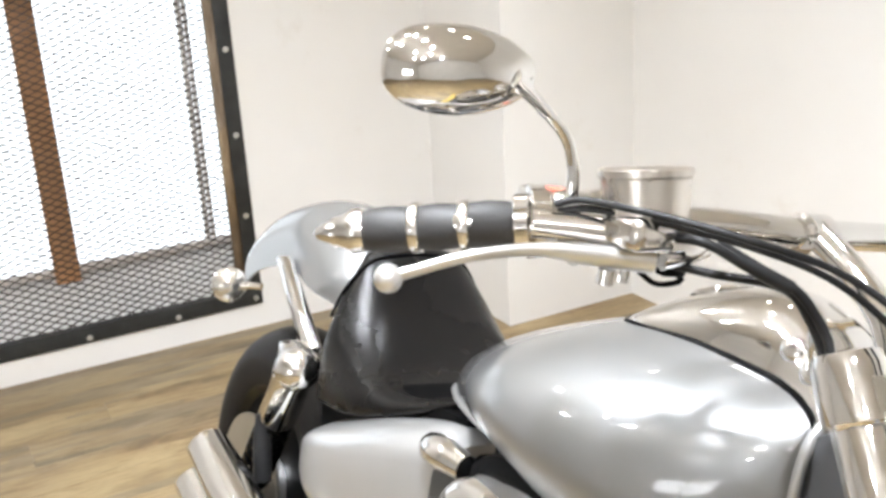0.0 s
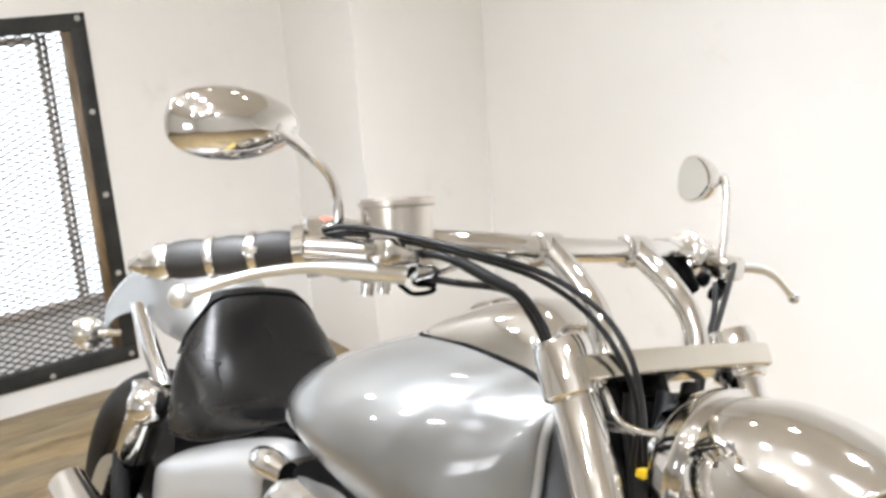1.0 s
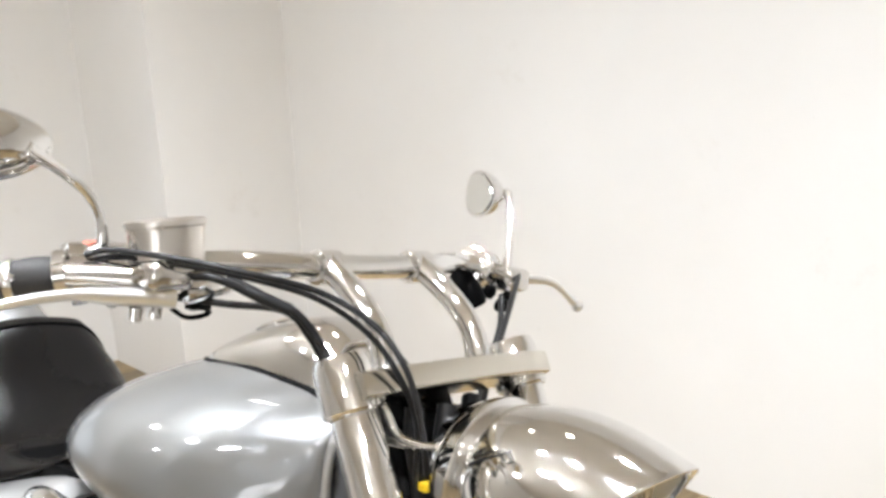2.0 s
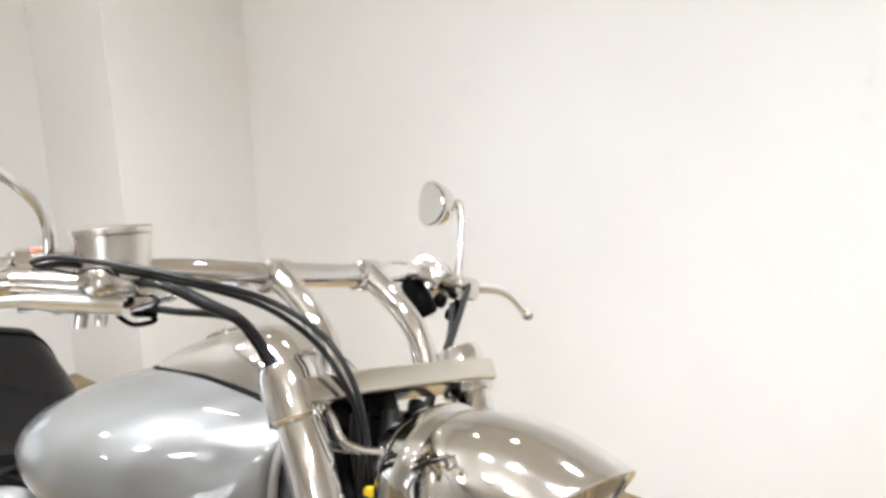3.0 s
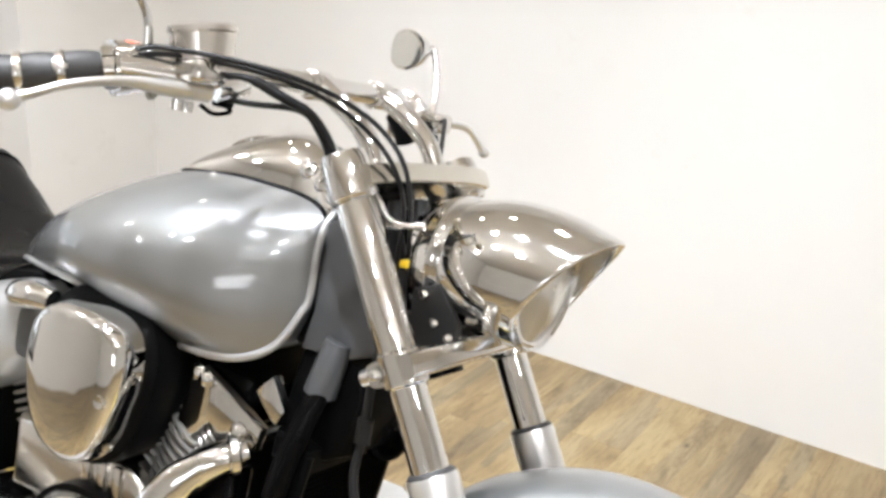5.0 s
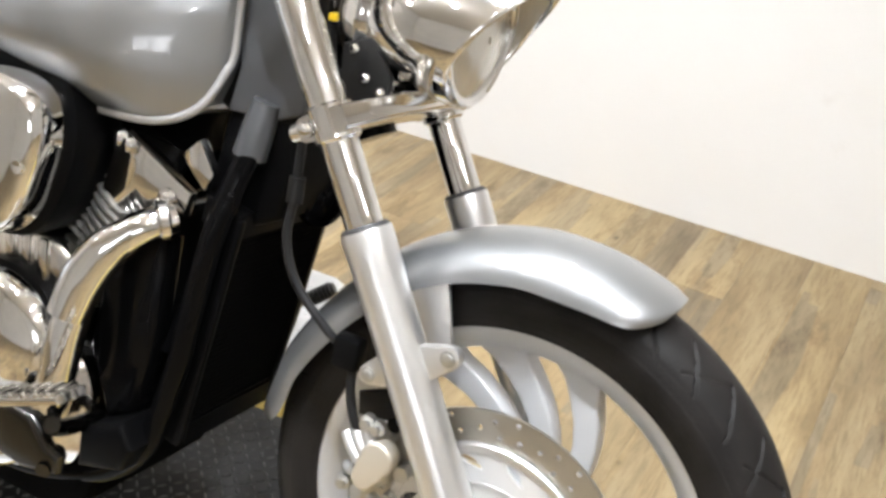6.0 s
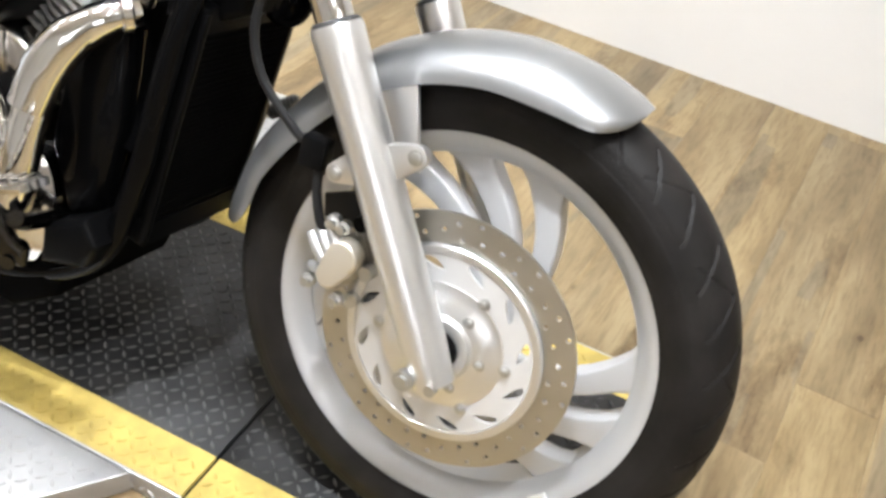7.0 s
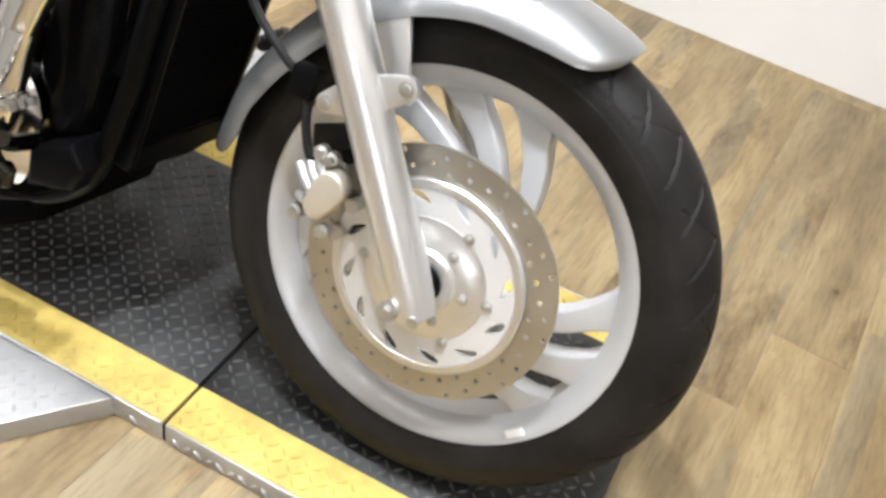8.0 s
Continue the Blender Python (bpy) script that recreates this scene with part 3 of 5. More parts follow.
AXV = Vector((0, 0, AX))
Y = Vector((0, 1, 0))
bm = B()
lathe(bm, [(-0.045, 0.251), (-0.047, 0.256), (-0.047, 0.262), (-0.043, 0.264), (-0.040, 0.261), (-0.036, 0.249), (-0.020, 0.236),
           (0.020, 0.236), (0.036, 0.249), (0.040, 0.261), (0.043, 0.264), (0.047, 0.262), (0.047, 0.256), (0.045, 0.251),
           (0.041, 0.241), (0.030, 0.233), (0.024, 0.226), (-0.024, 0.226), (-0.030, 0.233), (-0.041, 0.241), (-0.045, 0.251)],
      AXV, Y, 96, cap=False)
wheel = part("front_wheel", bm, RIM_PAINT, bike, "silver cast alloy front wheel")
bm = tyre_mesh(0.342, 0.112, 0.258, 0.052)
bmesh.ops.translate(bm, verts=bm.verts, vec=AXV)
part("tyre", bm, RUBBER, wheel, "black treaded rubber tyre")


bm = B()
a = radians(-47)
box(bm, (-0.013, -0.0025, -0.006), (0.013, 0.0025, 0.006), 0.001, Matrix.Translation(AXV + Vector((0.245 * math.cos(a), -0.0455, 0.245 * math.sin(a)))) @ Matrix.Rotation(math.pi / 2 - a, 4, "Y"))
part("balance_weight", bm, LAMP_WHITE, wheel, "small white stick-on balance weight")


def spoke(rim_angle, lead, w_rim=0.054, w_hub=0.035):
    bm = B()
    loops = []
    for k in range(9):
        t = k / 8
        r = 0.045 + (0.231 - 0.045) * t
        a = radians(rim_angle - lead * (1 - t) ** 1.1)
        c = Vector((r * math.cos(a), -0.004, r * math.sin(a))) + AXV
        rad = Vector((math.cos(a), 0, math.sin(a)))
        tan = Vector((-rad.z, 0, rad.x))
        tan = (tan + rad * 0.45 * (1 - t)).normalized()
        w = (w_hub + (w_rim - w_hub) * t ** 2) / 2 + (0.008 if k == 8 else 0)
        loops.append(ring_pts(c, tan, Y, w, 0.016, 24, 9.0))
    rings(bm, loops)
    return bm


SPOKES = [80 + 120 * g + d for g in range(3) for d in (0, 25, 50)]
for a in SPOKES:
    part("spoke", spoke(a, 46), RIM_PAINT, wheel)
bm = B()
lathe(bm, [(-0.058, 0.020), (-0.058, 0.045), (-0.050, 0.062), (-0.030, 0.064), (-0.02, 0.052), (0.02, 0.052), (0.030, 0.064), (0.05, 0.05), (0.055, 0.02)],
      AXV, Y, 48)
part("hub", bm, ALU, wheel, "machined aluminium hub")


def pierced(bm, outlines, y0, y1):
    """A flat plate round the axle, with its holes: the first outline is the rim, the others are cut out."""
    edges = []
    for line in outlines:
        vs = [bm.verts.new(AXV + Vector((a, y0, b))) for a, b in line]
        edges += [bm.edges.new((vs[i], vs[(i + 1) % len(vs)])) for i in range(len(vs))]
    bmesh.ops.triangle_fill(bm, use_beauty=True, use_dissolve=False, edges=edges)
    out = bmesh.ops.extrude_face_region(bm, geom=list(bm.faces))["geom"]
    bmesh.ops.translate(bm, verts=[g for g in out if isinstance(g, bmesh.types.BMVert)], vec=(0, y1 - y0, 0))
    return bm


def circle(r, n, c=(0.0, 0.0), start=0.0):
    return [(c[0] + r * math.cos(start + 2 * math.pi * k / n), c[1] + r * math.sin(start + 2 * math.pi * k / n)) for k in range(n)]


def disc(y):
    d = part("brake_disc", disc_ring(y), STEEL, wheel, "drilled bronze-tinted steel brake disc")
    bm = B()
    slots = []
    for k in range(12):
        a = radians(19 + 30 * k)
        c = Vector((0.1055 * math.cos(a), 0, 0.1055 * math.sin(a)))
        rad, tan = Vector((math.cos(a), 0, math.sin(a))), Vector((-math.sin(a), 0, math.cos(a)))
        along = (tan * 0.86 + rad * 0.5).normalized()
        across = Vector((-along.z, 0, along.x))
        line = []
        for t, w in ((-1, 0), (-0.6, -0.55), (0, -0.95), (0.6, -0.8), (0.95, -0.3), (1, 0.2), (0.6, 0.45), (0, 0.42), (-0.6, 0.2)):
            q = c + along * (0.0162 * t) + across * (0.0078 * w)
            line.append((q.x, q.z))
        slots.append(line)
    pierced(bm, [circle(0.131, 96), circle(0.070, 64)] + slots, y - 0.0085, y - 0.0045)
    part("carrier", bm, CARRIER, d, "silver slotted disc carrier")
    bm = B()
    lathe(bm, [(y - 0.0084, 0.1185), (y - 0.0105, 0.120), (y - 0.0105, 0.1285), (y - 0.008, 0.131), (y - 0.004, 0.131)], AXV, Y, 96, cap=False)
    part("carrier_rim", bm, ALU, d)
    bm = B()
    lathe(bm, [(y - 0.020, 0.026), (y - 0.020, 0.040), (y - 0.014, 0.044), (y - 0.013, 0.064), (y - 0.0105, 0.067), (y - 0.0095, 0.082), (y - 0.006, 0.084), (y + 0.02, 0.06)], AXV, Y, 64)
    part("disc_boss", bm, ALU, d, "machined aluminium disc boss")
    for k in range(6):
        for r, da in ((0.055, 0), (0.086, 4)):
            a = radians(-1 + 60 * k + da)
            bm = B()
            bolt(bm, AXV + Vector((r * math.cos(a), y - (0.013 if r < 0.07 else 0.0095), r * math.sin(a))), (0, -1, 0), 0.0050, 0.0045)
            part("bolt", bm, ZINC, d)
    return d


def disc_ring(y):
    """Friction ring with small drilled holes."""
    holes = []
    for k in range(36):
        a = radians(10 * k + 4)
        for r in ((0.139, 0.158) if k % 3 == 0 else (0.148,) if k % 3 == 1 else (0.143, 0.163)):
            b = a + (0.05 if r > 0.15 else 0)
            holes.append(circle(0.0036, 10, (r * math.cos(b), r * math.sin(b))))
    bm = B()
    pierced(bm, [circle(0.1700, 120), circle(0.129, 96)] + holes, y - 0.0026, y + 0.0026)
    return bm


disc(-0.084)
bm = B()
lathe(bm, [(-0.118, 0.014), (-0.118, 0.024), (-0.112, 0.027), (-0.080, 0.027), (-0.06, 0.022)], AXV, Y, 32)
part("axle_spacer", bm, BLACK_MATT, wheel, "black axle collar")

# fork
for sgn, side in ((-1, "right"), (1, "left")):
    v = sgn * FV
    leg = B()
    lathe(leg, [(-0.035, 0.020), (-0.032, 0.026), (0.02, 0.0285), (0.10, 0.0285), (0.30, 0.0290), (0.37, 0.0300), (0.393, 0.0305), (0.398, 0.0290), (0.398, 0.021)],
          on_fork(0, v), FDIR, 40)
    leg = part("fork_slider", leg, ALU, bike, "brushed aluminium fork slider")
    bm = B()
    lathe(bm, [(0.395, 0.0290), (0.400, 0.0285), (0.4035, 0.0250), (0.4035, 0.0205)], on_fork(0, v), FDIR, 36)
    part("dust_seal", bm, GRIP, leg, "dark grey rubber dust seal")
    bm = B()
    lathe(bm, [(0.39, 0.0222), (0.54, 0.0222)], on_fork(0, v), FDIR, 36)
    part("stanchion", bm, CHROME, leg, "polished chrome fork tube")
    bm = B()
    lathe(bm, [(0.53, 0.0240), (0.56, 0.0242), (0.745, 0.0236), (0.748, 0.022)], on_fork(0, v), FDIR, 36)
    part("fork_cover", bm, CHROME, leg, "chrome upper fork cover")
    bm = B()
    lathe(bm, [(0.722, 0.0275), (0.725, 0.0298), (0.768, 0.0293), (0.778, 0.0265), (0.781, 0.010)], on_fork(0, v), FDIR, 36)
    part("top_cap", bm, CHROME, leg, "chrome fork top cap")

# fender
ARC = [(-0.372, 0.350), (-0.358, 0.410), (-0.338, 0.475), (-0.282, 0.562), (-0.212, 0.636), (-0.142, 0.680), (-0.075, 0.703), (-0.016, 0.711),
       (0.054, 0.706), (0.105, 0.692), (0.137, 0.679)]


def fender(arc, half, depth, tip=4, name="front_fender", thick=0.003):
    pts = smooth_path([Vector((a, 0, b)) for a, b in arc], 12)
    k = len(pts)
    loops = []
    for i, q in enumerate(pts):
        way = (pts[min(i + 3, k - 1)] - pts[max(i - 3, 0)]).normalized()
        nrm = Vector((-way.z, 0, way.x))
        t = i / (k - 1)
        near, far = min(t / 0.13, (1 - t) / 0.15, 1.0), min(t / 0.13, (1 - t) / 0.30, 1.0)
        edge, rise = math.sqrt(max(0.0, 1 - (1 - near) ** 2)), math.sqrt(max(0.0, 1 - (1 - far) ** 2))
        w, d = half * (0.30 + 0.70 * edge), depth * (0.10 + 0.90 * rise)
        loop = []
        m = 18
        for s in range(m + 1):
            a = math.pi * (s / m - 0.5)
            y = w * math.copysign(abs(math.sin(a)) ** 1.0, a)
            z = -d * (1 - max(0.0, math.cos(a)) ** 1.0)
            loop.append(q + Y * y + nrm * z)
        for s in range(m, -1, -1):
            a = math.pi * (s / m - 0.5)
            y = (w - thick) * math.copysign(abs(math.sin(a)) ** 1.0, a)
            z = -d * (1 - max(0.0, math.cos(a)) ** 1.0) - thick * math.cos(a)
            loop.append(q + Y * y + nrm * z)
        loops.append(loop)
    bm = B()
    rings(bm, loops)
    return bm


ff = part("front_fender", fender(ARC, 0.078, 0.052), SILVER, bike, "silver painted front fender")
for sgn in (-1, 1):
    bm = B()
    y = sgn * 0.0720
    slab(bm, [(-0.160, 0.622), (-0.114, 0.636), (-0.104, 0.598), (-0.095, 0.562), (-0.078, 0.553), (-0.088, 0.534), (-0.120, 0.534), (-0.137, 0.568), (-0.156, 0.596)],
         y - 0.004, y + 0.004, 0.0025)
    part("fender_stay", bm, ALU, ff, "cast aluminium fender stay")


def hull(points):
    """Convex outline round points of a plane, counter-clockwise."""
    points = sorted(points)
    out = []
    for run in (points, points[::-1]):
        chain = []
        for p in run:
            while len(chain) > 1 and (chain[-1][0] - chain[-2][0]) * (p[1] - chain[-2][1]) - (chain[-1][1] - chain[-2][1]) * (p[0] - chain[-2][0]) <= 1e-9:
                chain.pop()
            chain.append(p)
        out += chain[:-1]
    return out


for sgn in (-1, 1):
    bm = B()
    v = sgn * FV
    c = on_fork(0.238, v)
    for fw, r in ((0.058, 0.0135), (-0.050, 0.0125)):
        e = c + FFWD * fw
        rim = [(c.x + 0.026 * math.cos(k * math.pi / 12), c.z + 0.026 * math.sin(k * math.pi / 12)) for k in range(24)]
        rim += [(e.x + r * math.cos(k * math.pi / 8), e.z + r * math.sin(k * math.pi / 8)) for k in range(16)]
        slab(bm, hull(rim), v - 0.0075, v + 0.0075, 0.002)
    lg = part("fork_lug", bm, ALU, bike, "aluminium fork bracket lug")
    for fw in (0.058, -0.050):
        bm = B()
        bolt(bm, c + FFWD * fw + Vector((0, sgn * 0.0075, 0)), (0, sgn, 0), 0.0065, 0.003)
        part("bolt", bm, ZINC, lg)
bm = B()
tube(bm, [(-0.012, -FV - 0.02, 0.318), (-0.012, -FV - 0.032, 0.318)], 0.013, 20, 1)
tube(bm, [(-0.012, -FV - 0.03, 0.318), (-0.012, -FV - 0.036, 0.318)], 0.008, 6, 1)
part("axle_pinch_bolt", bm, ZINC, bike, "zinc pinch bolt")
bm = B()
tube(bm, [(0.022, -FV - 0.01, 0.318), (0.022, -FV - 0.028, 0.318)], 0.0075, 12, 1)
part("axle_drain_bolt", bm, ZINC, bike, "small zinc bolt")

# brake caliper
cal = B()
slab(cal, [(-0.186, 0.375), (-0.172, 0.362), (-0.146, 0.360), (-0.126, 0.380), (-0.122, 0.410), (-0.132, 0.430), (-0.152, 0.432), (-0.168, 0.412), (-0.182, 0.400)],
     -0.112, -0.066, 0.008, 3)
cal = part("brake_caliper", cal, surface("bronze_caliper", (0.40, 0.37, 0.31), rough=0.4, metal=0.7, vary=0.1), bike, "bronze-silver two piston brake caliper")
LOBES = ((-0.138, 0.416, 0.0215), (-0.152, 0.385, 0.0165))
outline = []
for k in range(40):
    a = 2 * math.pi * k / 40
    d = Vector((math.cos(a), math.sin(a)))
    mid = Vector((-0.145, 0.4005))
    r = 0.02
    for s in range(60):
        q = mid + d * r
        if min((q - Vector((u, w))).length - c for u, w, c in LOBES) > 0 and r > 0.014:
            break
        r += 0.0006
    outline.append((mid + d * min(r, 0.040)))
outline = [((outline[i - 1] + 2 * outline[i] + outline[(i + 1) % 40]) / 4) for i in range(40)]
bm = B()
slab(bm, [(q.x, q.y) for q in outline], -0.130, -0.105, 0.004, 3)
part("piston_cover", bm, surface("cream_silver_caliper_face", (0.62, 0.57, 0.48), rough=0.38, metal=0.6, vary=0.06), cal, "smooth cream-silver caliper face")
for a, b, r in (((-0.195, 0.420), (-0.165, 0.397), 0.0075), ((-0.184, 0.433), (-0.158, 0.408), 0.0078), ((-0.170, 0.440), (-0.152, 0.424), 0.0080), ((-0.186, 0.378), (-0.170, 0.384), 0.0080)):
    bm = B()
    tube(bm, [(a[0], -0.104, a[1]), ((a[0] + b[0]) / 2, -0.112, (a[1] + b[1]) / 2), (b[0], -0.116, b[1])], [r * 0.9, r, r], 14, 2)
    part("caliper_fin", bm, ALU_CAST, cal)
for q in ((-0.163, -0.110, 0.452), (-0.150, -0.106, 0.447), (-0.182, -0.108, 0.362), (-0.140, -0.108, 0.352)):
    bm = B()
    lathe(bm, [(0, 0.0095), (0.010, 0.0095), (0.012, 0.006), (0.018, 0.006)], q, (0, -1, 0), 14)
    part("caliper_pin", bm, ZINC, cal)
bm = B()
slab(bm, [(-0.205, 0.46), (-0.115, 0.50), (-0.10, 0.47), (-0.10, 0.36), (-0.125, 0.345), (-0.14, 0.44), (-0.2, 0.43)], -0.074, -0.062, 0.004)
part("caliper_bracket", bm, DARK_ENGINE, cal, "dark cast caliper bracket")
for q in ((-0.112, -0.110, 0.398), (-0.128, -0.118, 0.462), (-0.126, -0.105, 0.352)):
    bm = B()
    tube(bm, [q, (q[0], q[1] + 0.03, q[2])], 0.010, 12, 1)
    part("caliper_bolt", bm, ZINC if q[2] < 0.45 else BLACK_MATT, cal)
bm = B()
tube(bm, [(-0.306, -0.118, 0.80), (-0.308, -0.120, 0.753), (-0.306, -0.122, 0.695), (-0.309, -0.122, 0.640), (-0.289, -0.12, 0.590), (-0.240, -0.116, 0.545), (-0.222, -0.108, 0.530)],
     0.0056, 12)
hose = part("brake_hose", bm, HOSE, bike, "black rubber front brake hose")
bm = B()
tube(bm, [(-0.222, -0.108, 0.530), (-0.202, -0.110, 0.522), (-0.196, -0.112, 0.480), (-0.186, -0.110, 0.445), (-0.176, -0.105, 0.425)], 0.006, 10)
part("lower_hose", bm, HOSE, hose)
bm = B()
tube(bm, [(-0.307, -0.12, 0.715), (-0.306, -0.122, 0.685)], 0.010, 12, 1)
part("hose_clip", bm, DARK_ENGINE, hose)
bm = B()
box(bm, (-0.225, -0.122, 0.505), (-0.190, -0.096, 0.545), 0.005)
part("hose_joint", bm, BLACK_MATT, hose)

# fork clamps
bm = B()
loops = []
for t in np.linspace(-1, 1, 15):
    c = on_fork(0.743, 0.143 * t, 0.007 * (1 - abs(t) ** 2.4) + 0.010)
    loops.append(ring_pts(c, FFWD, FDIR, 0.034 - 0.006 * abs(t) ** 6, 0.0135, 24, 7.0))
rings(bm, loops)
tc = part("top_clamp", bm, surface("polished_clamp", (0.70, 0.67, 0.60), rough=0.16, metal=1.0, vary=0.05), bike, "polished aluminium top fork clamp")
bm = B()
loops = []
for t in np.linspace(-1, 1, 15):
    c = on_fork(0.522, 0.155 * t, 0.030 * (1 - abs(t) ** 2.0))
    loops.append(ring_pts(c, FFWD, FDIR, 0.040 - 0.008 * abs(t) ** 4, 0.015, 20, 5.0))
rings(bm, loops)
bc = part("bottom_clamp", bm, CHROME_WORN, bike, "chrome lower fork clamp")
for sgn in (-1, 1):
    bm = B()
    lathe(bm, [(0.500, 0.0245), (0.503, 0.0275), (0.540, 0.0275), (0.543, 0.0245)], on_fork(0, sgn * FV), FDIR, 32)
    tube(bm, [on_fork(0.522, sgn * FV, -0.02) + Vector((0, sgn * 0.012, 0)), on_fork(0.522, sgn * FV, -0.045) + Vector((0, sgn * 0.012, 0))], [0.014, 0.011], 14, 1)
    part("clamp_collar", bm, CHROME, bc)
    bm = B()
    bolt(bm, on_fork(0.522, sgn * FV, -0.02) + Vector((0, sgn * 0.027, 0)), (0, sgn, 0), 0.0065, 0.006)
    part("bolt", bm, CHROME, bc)

# steering head and neck cover
bm = B()
tube(bm, [on_fork(0.50, 0, -0.045), on_fork(0.74, 0, -0.045)], 0.040, 24, 1)
part("steering_head", bm, BLACK, bike, "black steering head")
bm = B()
slab(bm, [(-0.345, 0.90), (-0.325, 0.80), (-0.335, 0.755), (-0.40, 0.735), (-0.47, 0.76), (-0.475, 0.86), (-0.42, 0.935)], -0.078, 0.078, 0.018, 3)
nk = part("neck_cover", bm, BLACK_MATT, bike, "black plastic steering neck cover with grey panel")
for sgn in (-1, 1):
    bm = B()
    tube(bm, [(-0.386, sgn * 0.086, 0.782), (-0.392, sgn * 0.088, 0.750), (-0.399, sgn * 0.090, 0.712)], [0.017, 0.0205, 0.0215], 20, 3)
    part("tube_sleeve", bm, GREY_SHROUD, nk, "grey plastic frame tube sleeve")
    bm = B()
    slab(bm, [(-0.416, 0.936), (-0.436, 0.920), (-0.440, 0.872), (-0.434, 0.812), (-0.445, 0.757), (-0.374, 0.761), (-0.336, 0.777), (-0.341, 0.833), (-0.372, 0.890), (-0.391, 0.936)], sgn * 0.074, sgn * 0.084, 0.004)
    part("cover_panel", bm, GREY_SHROUD, nk)

# frame down tubes and radiator
for sgn in (-1, 1):
    bm = B()
    tube(bm, [(-0.392, sgn * 0.088, 0.73), (-0.402, sgn * 0.105, 0.68), (-0.416, sgn * 0.118, 0.607), (-0.436, sgn * 0.120, 0.487), (-0.450, sgn * 0.120, 0.40), (-0.50, sgn * 0.120, 0.26), (-0.62, sgn * 0.12, 0.185), (-0.80, sgn * 0.13, 0.165), (-1.2, sgn * 0.13, 0.17)],
         0.0165, 16)
    part("down_tube", bm, BLACK, bike, "gloss black frame down tube")
bm = B()
slab(bm, [(-0.396, 0.618), (-0.448, 0.300), (-0.498, 0.310), (-0.446, 0.628)], -0.098, 0.098, 0.010, 3)
rad = part("radiator", bm, BLACK_MATT, bike, "black radiator with plastic shroud")
bm = B()
slab(bm, [(-0.388, 0.640), (-0.392, 0.606), (-0.452, 0.614), (-0.448, 0.652)], -0.104, 0.104, 0.008, 3)
part("shroud_top", bm, BLACK_MATT, rad, "black plastic radiator shroud")
bm = B()
slab(bm, [(-0.440, 0.325), (-0.446, 0.288), (-0.502, 0.298), (-0.496, 0.338)], -0.104, 0.104, 0.008, 3)
part("shroud_bottom", bm, BLACK_MATT, rad)
for sgn in (-1, 1):
    bm = B()
    slab(bm, [(-0.386, 0.632), (-0.402, 0.632), (-0.458, 0.298), (-0.440, 0.298)], sgn * 0.094, sgn * 0.106, 0.004)
    part("side_rib", bm, BLACK_MATT, rad)
bm = B()
for k in range(34):
    t = (k + 0.5) / 34
    u, w = -0.3955 - 0.048 * t, 0.605 - 0.275 * t
    box(bm, (u - 0.004, -0.092, w), (u + 0.004, 0.092, w + 0.0042))
for k in range(23):
    v = -0.088 + k * 0.008
    slab(bm, [(-0.3935, 0.605), (-0.4415, 0.33), (-0.4455, 0.33), (-0.3985, 0.605)], v, v + 0.0015, 0)
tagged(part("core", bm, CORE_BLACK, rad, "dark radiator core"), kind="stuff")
bm = B()
slab(bm, [(-0.445, 0.770), (-0.352, 0.765), (-0.338, 0.715), (-0.352, 0.640), (-0.400, 0.615), (-0.470, 0.620)], -0.078, 0.078, 0.010, 3)
part("frame_gusset", bm, BLACK_MATT, bike, "black frame gusset and wiring cover under the steering head")
bm = B()
lathe(bm, [(-0.02, 0.020), (-0.012, 0.034), (0.0, 0.038), (0.010, 0.036), (0.012, 0.028), (0.006, 0.026), (0.008, 0.012), (0.014, 0.006)], (-0.352, 0.01, 0.655), (0.9, -0.35, 0.1), 36)
part("horn", bm, BLACK, bike, "round black horn")

# tank
TANK = [  # u, top, half width, height of greatest width, height of the lip, squareness of the section
    (-1.056, 0.768, 0.018, 0.720, 0.726, 2.0), (-1.031, 0.787, 0.050, 0.733, 0.732, 2.0), (-0.979, 0.815, 0.084, 0.754, 0.743, 2.0), (-0.903, 0.860, 0.131, 0.789, 0.752, 2.0),
    (-0.789, 0.912, 0.190, 0.8195, 0.749, 2.0), (-0.693, 0.947, 0.208, 0.827, 0.733, 2.0), (-0.608, 0.957, 0.203, 0.824, 0.725, 2.0),
    (-0.560, 0.9555, 0.188, 0.8195, 0.728, 2.1), (-0.522, 0.953, 0.170, 0.817, 0.730, 2.2), (-0.489, 0.9505, 0.148, 0.820, 0.739, 2.4), (-0.465, 0.949, 0.128, 0.830, 0.757, 2.6),
    (-0.451, 0.948, 0.1125, 0.843, 0.783, 2.8), (-0.443, 0.947, 0.1015, 0.857, 0.809, 2.9), (-0.439, 0.944, 0.0905, 0.868, 0.827, 3.0)]


def tank_section(u, top, hw, c, lw, p, m=30):
    """Rounded section, cut off at the lip."""
    h = top - c
    end = math.acos(math.copysign(min(1.0, abs(lw - c) / h) ** (p / 2), lw - c))
    half = []
    for k in range(m + 1):
        a = end * k / m
        half.append((hw * math.sin(a) ** (2 / p), c + h * math.copysign(abs(math.cos(a)) ** (2 / p), math.cos(a))))
    return [Vector((u, -y, z)) for y, z in half[::-1]] + [Vector((u, y, z)) for y, z in half[1:]]


def interp_rows(rows, n):
    a = np.array(rows)
    path = [smooth_path([Vector((i, r[c], 0)) for i, r in enumerate(rows)], n) for c in range(a.shape[1])]
    return [[path[c][i].y for c in range(a.shape[1])] for i in range(len(path[0]))]


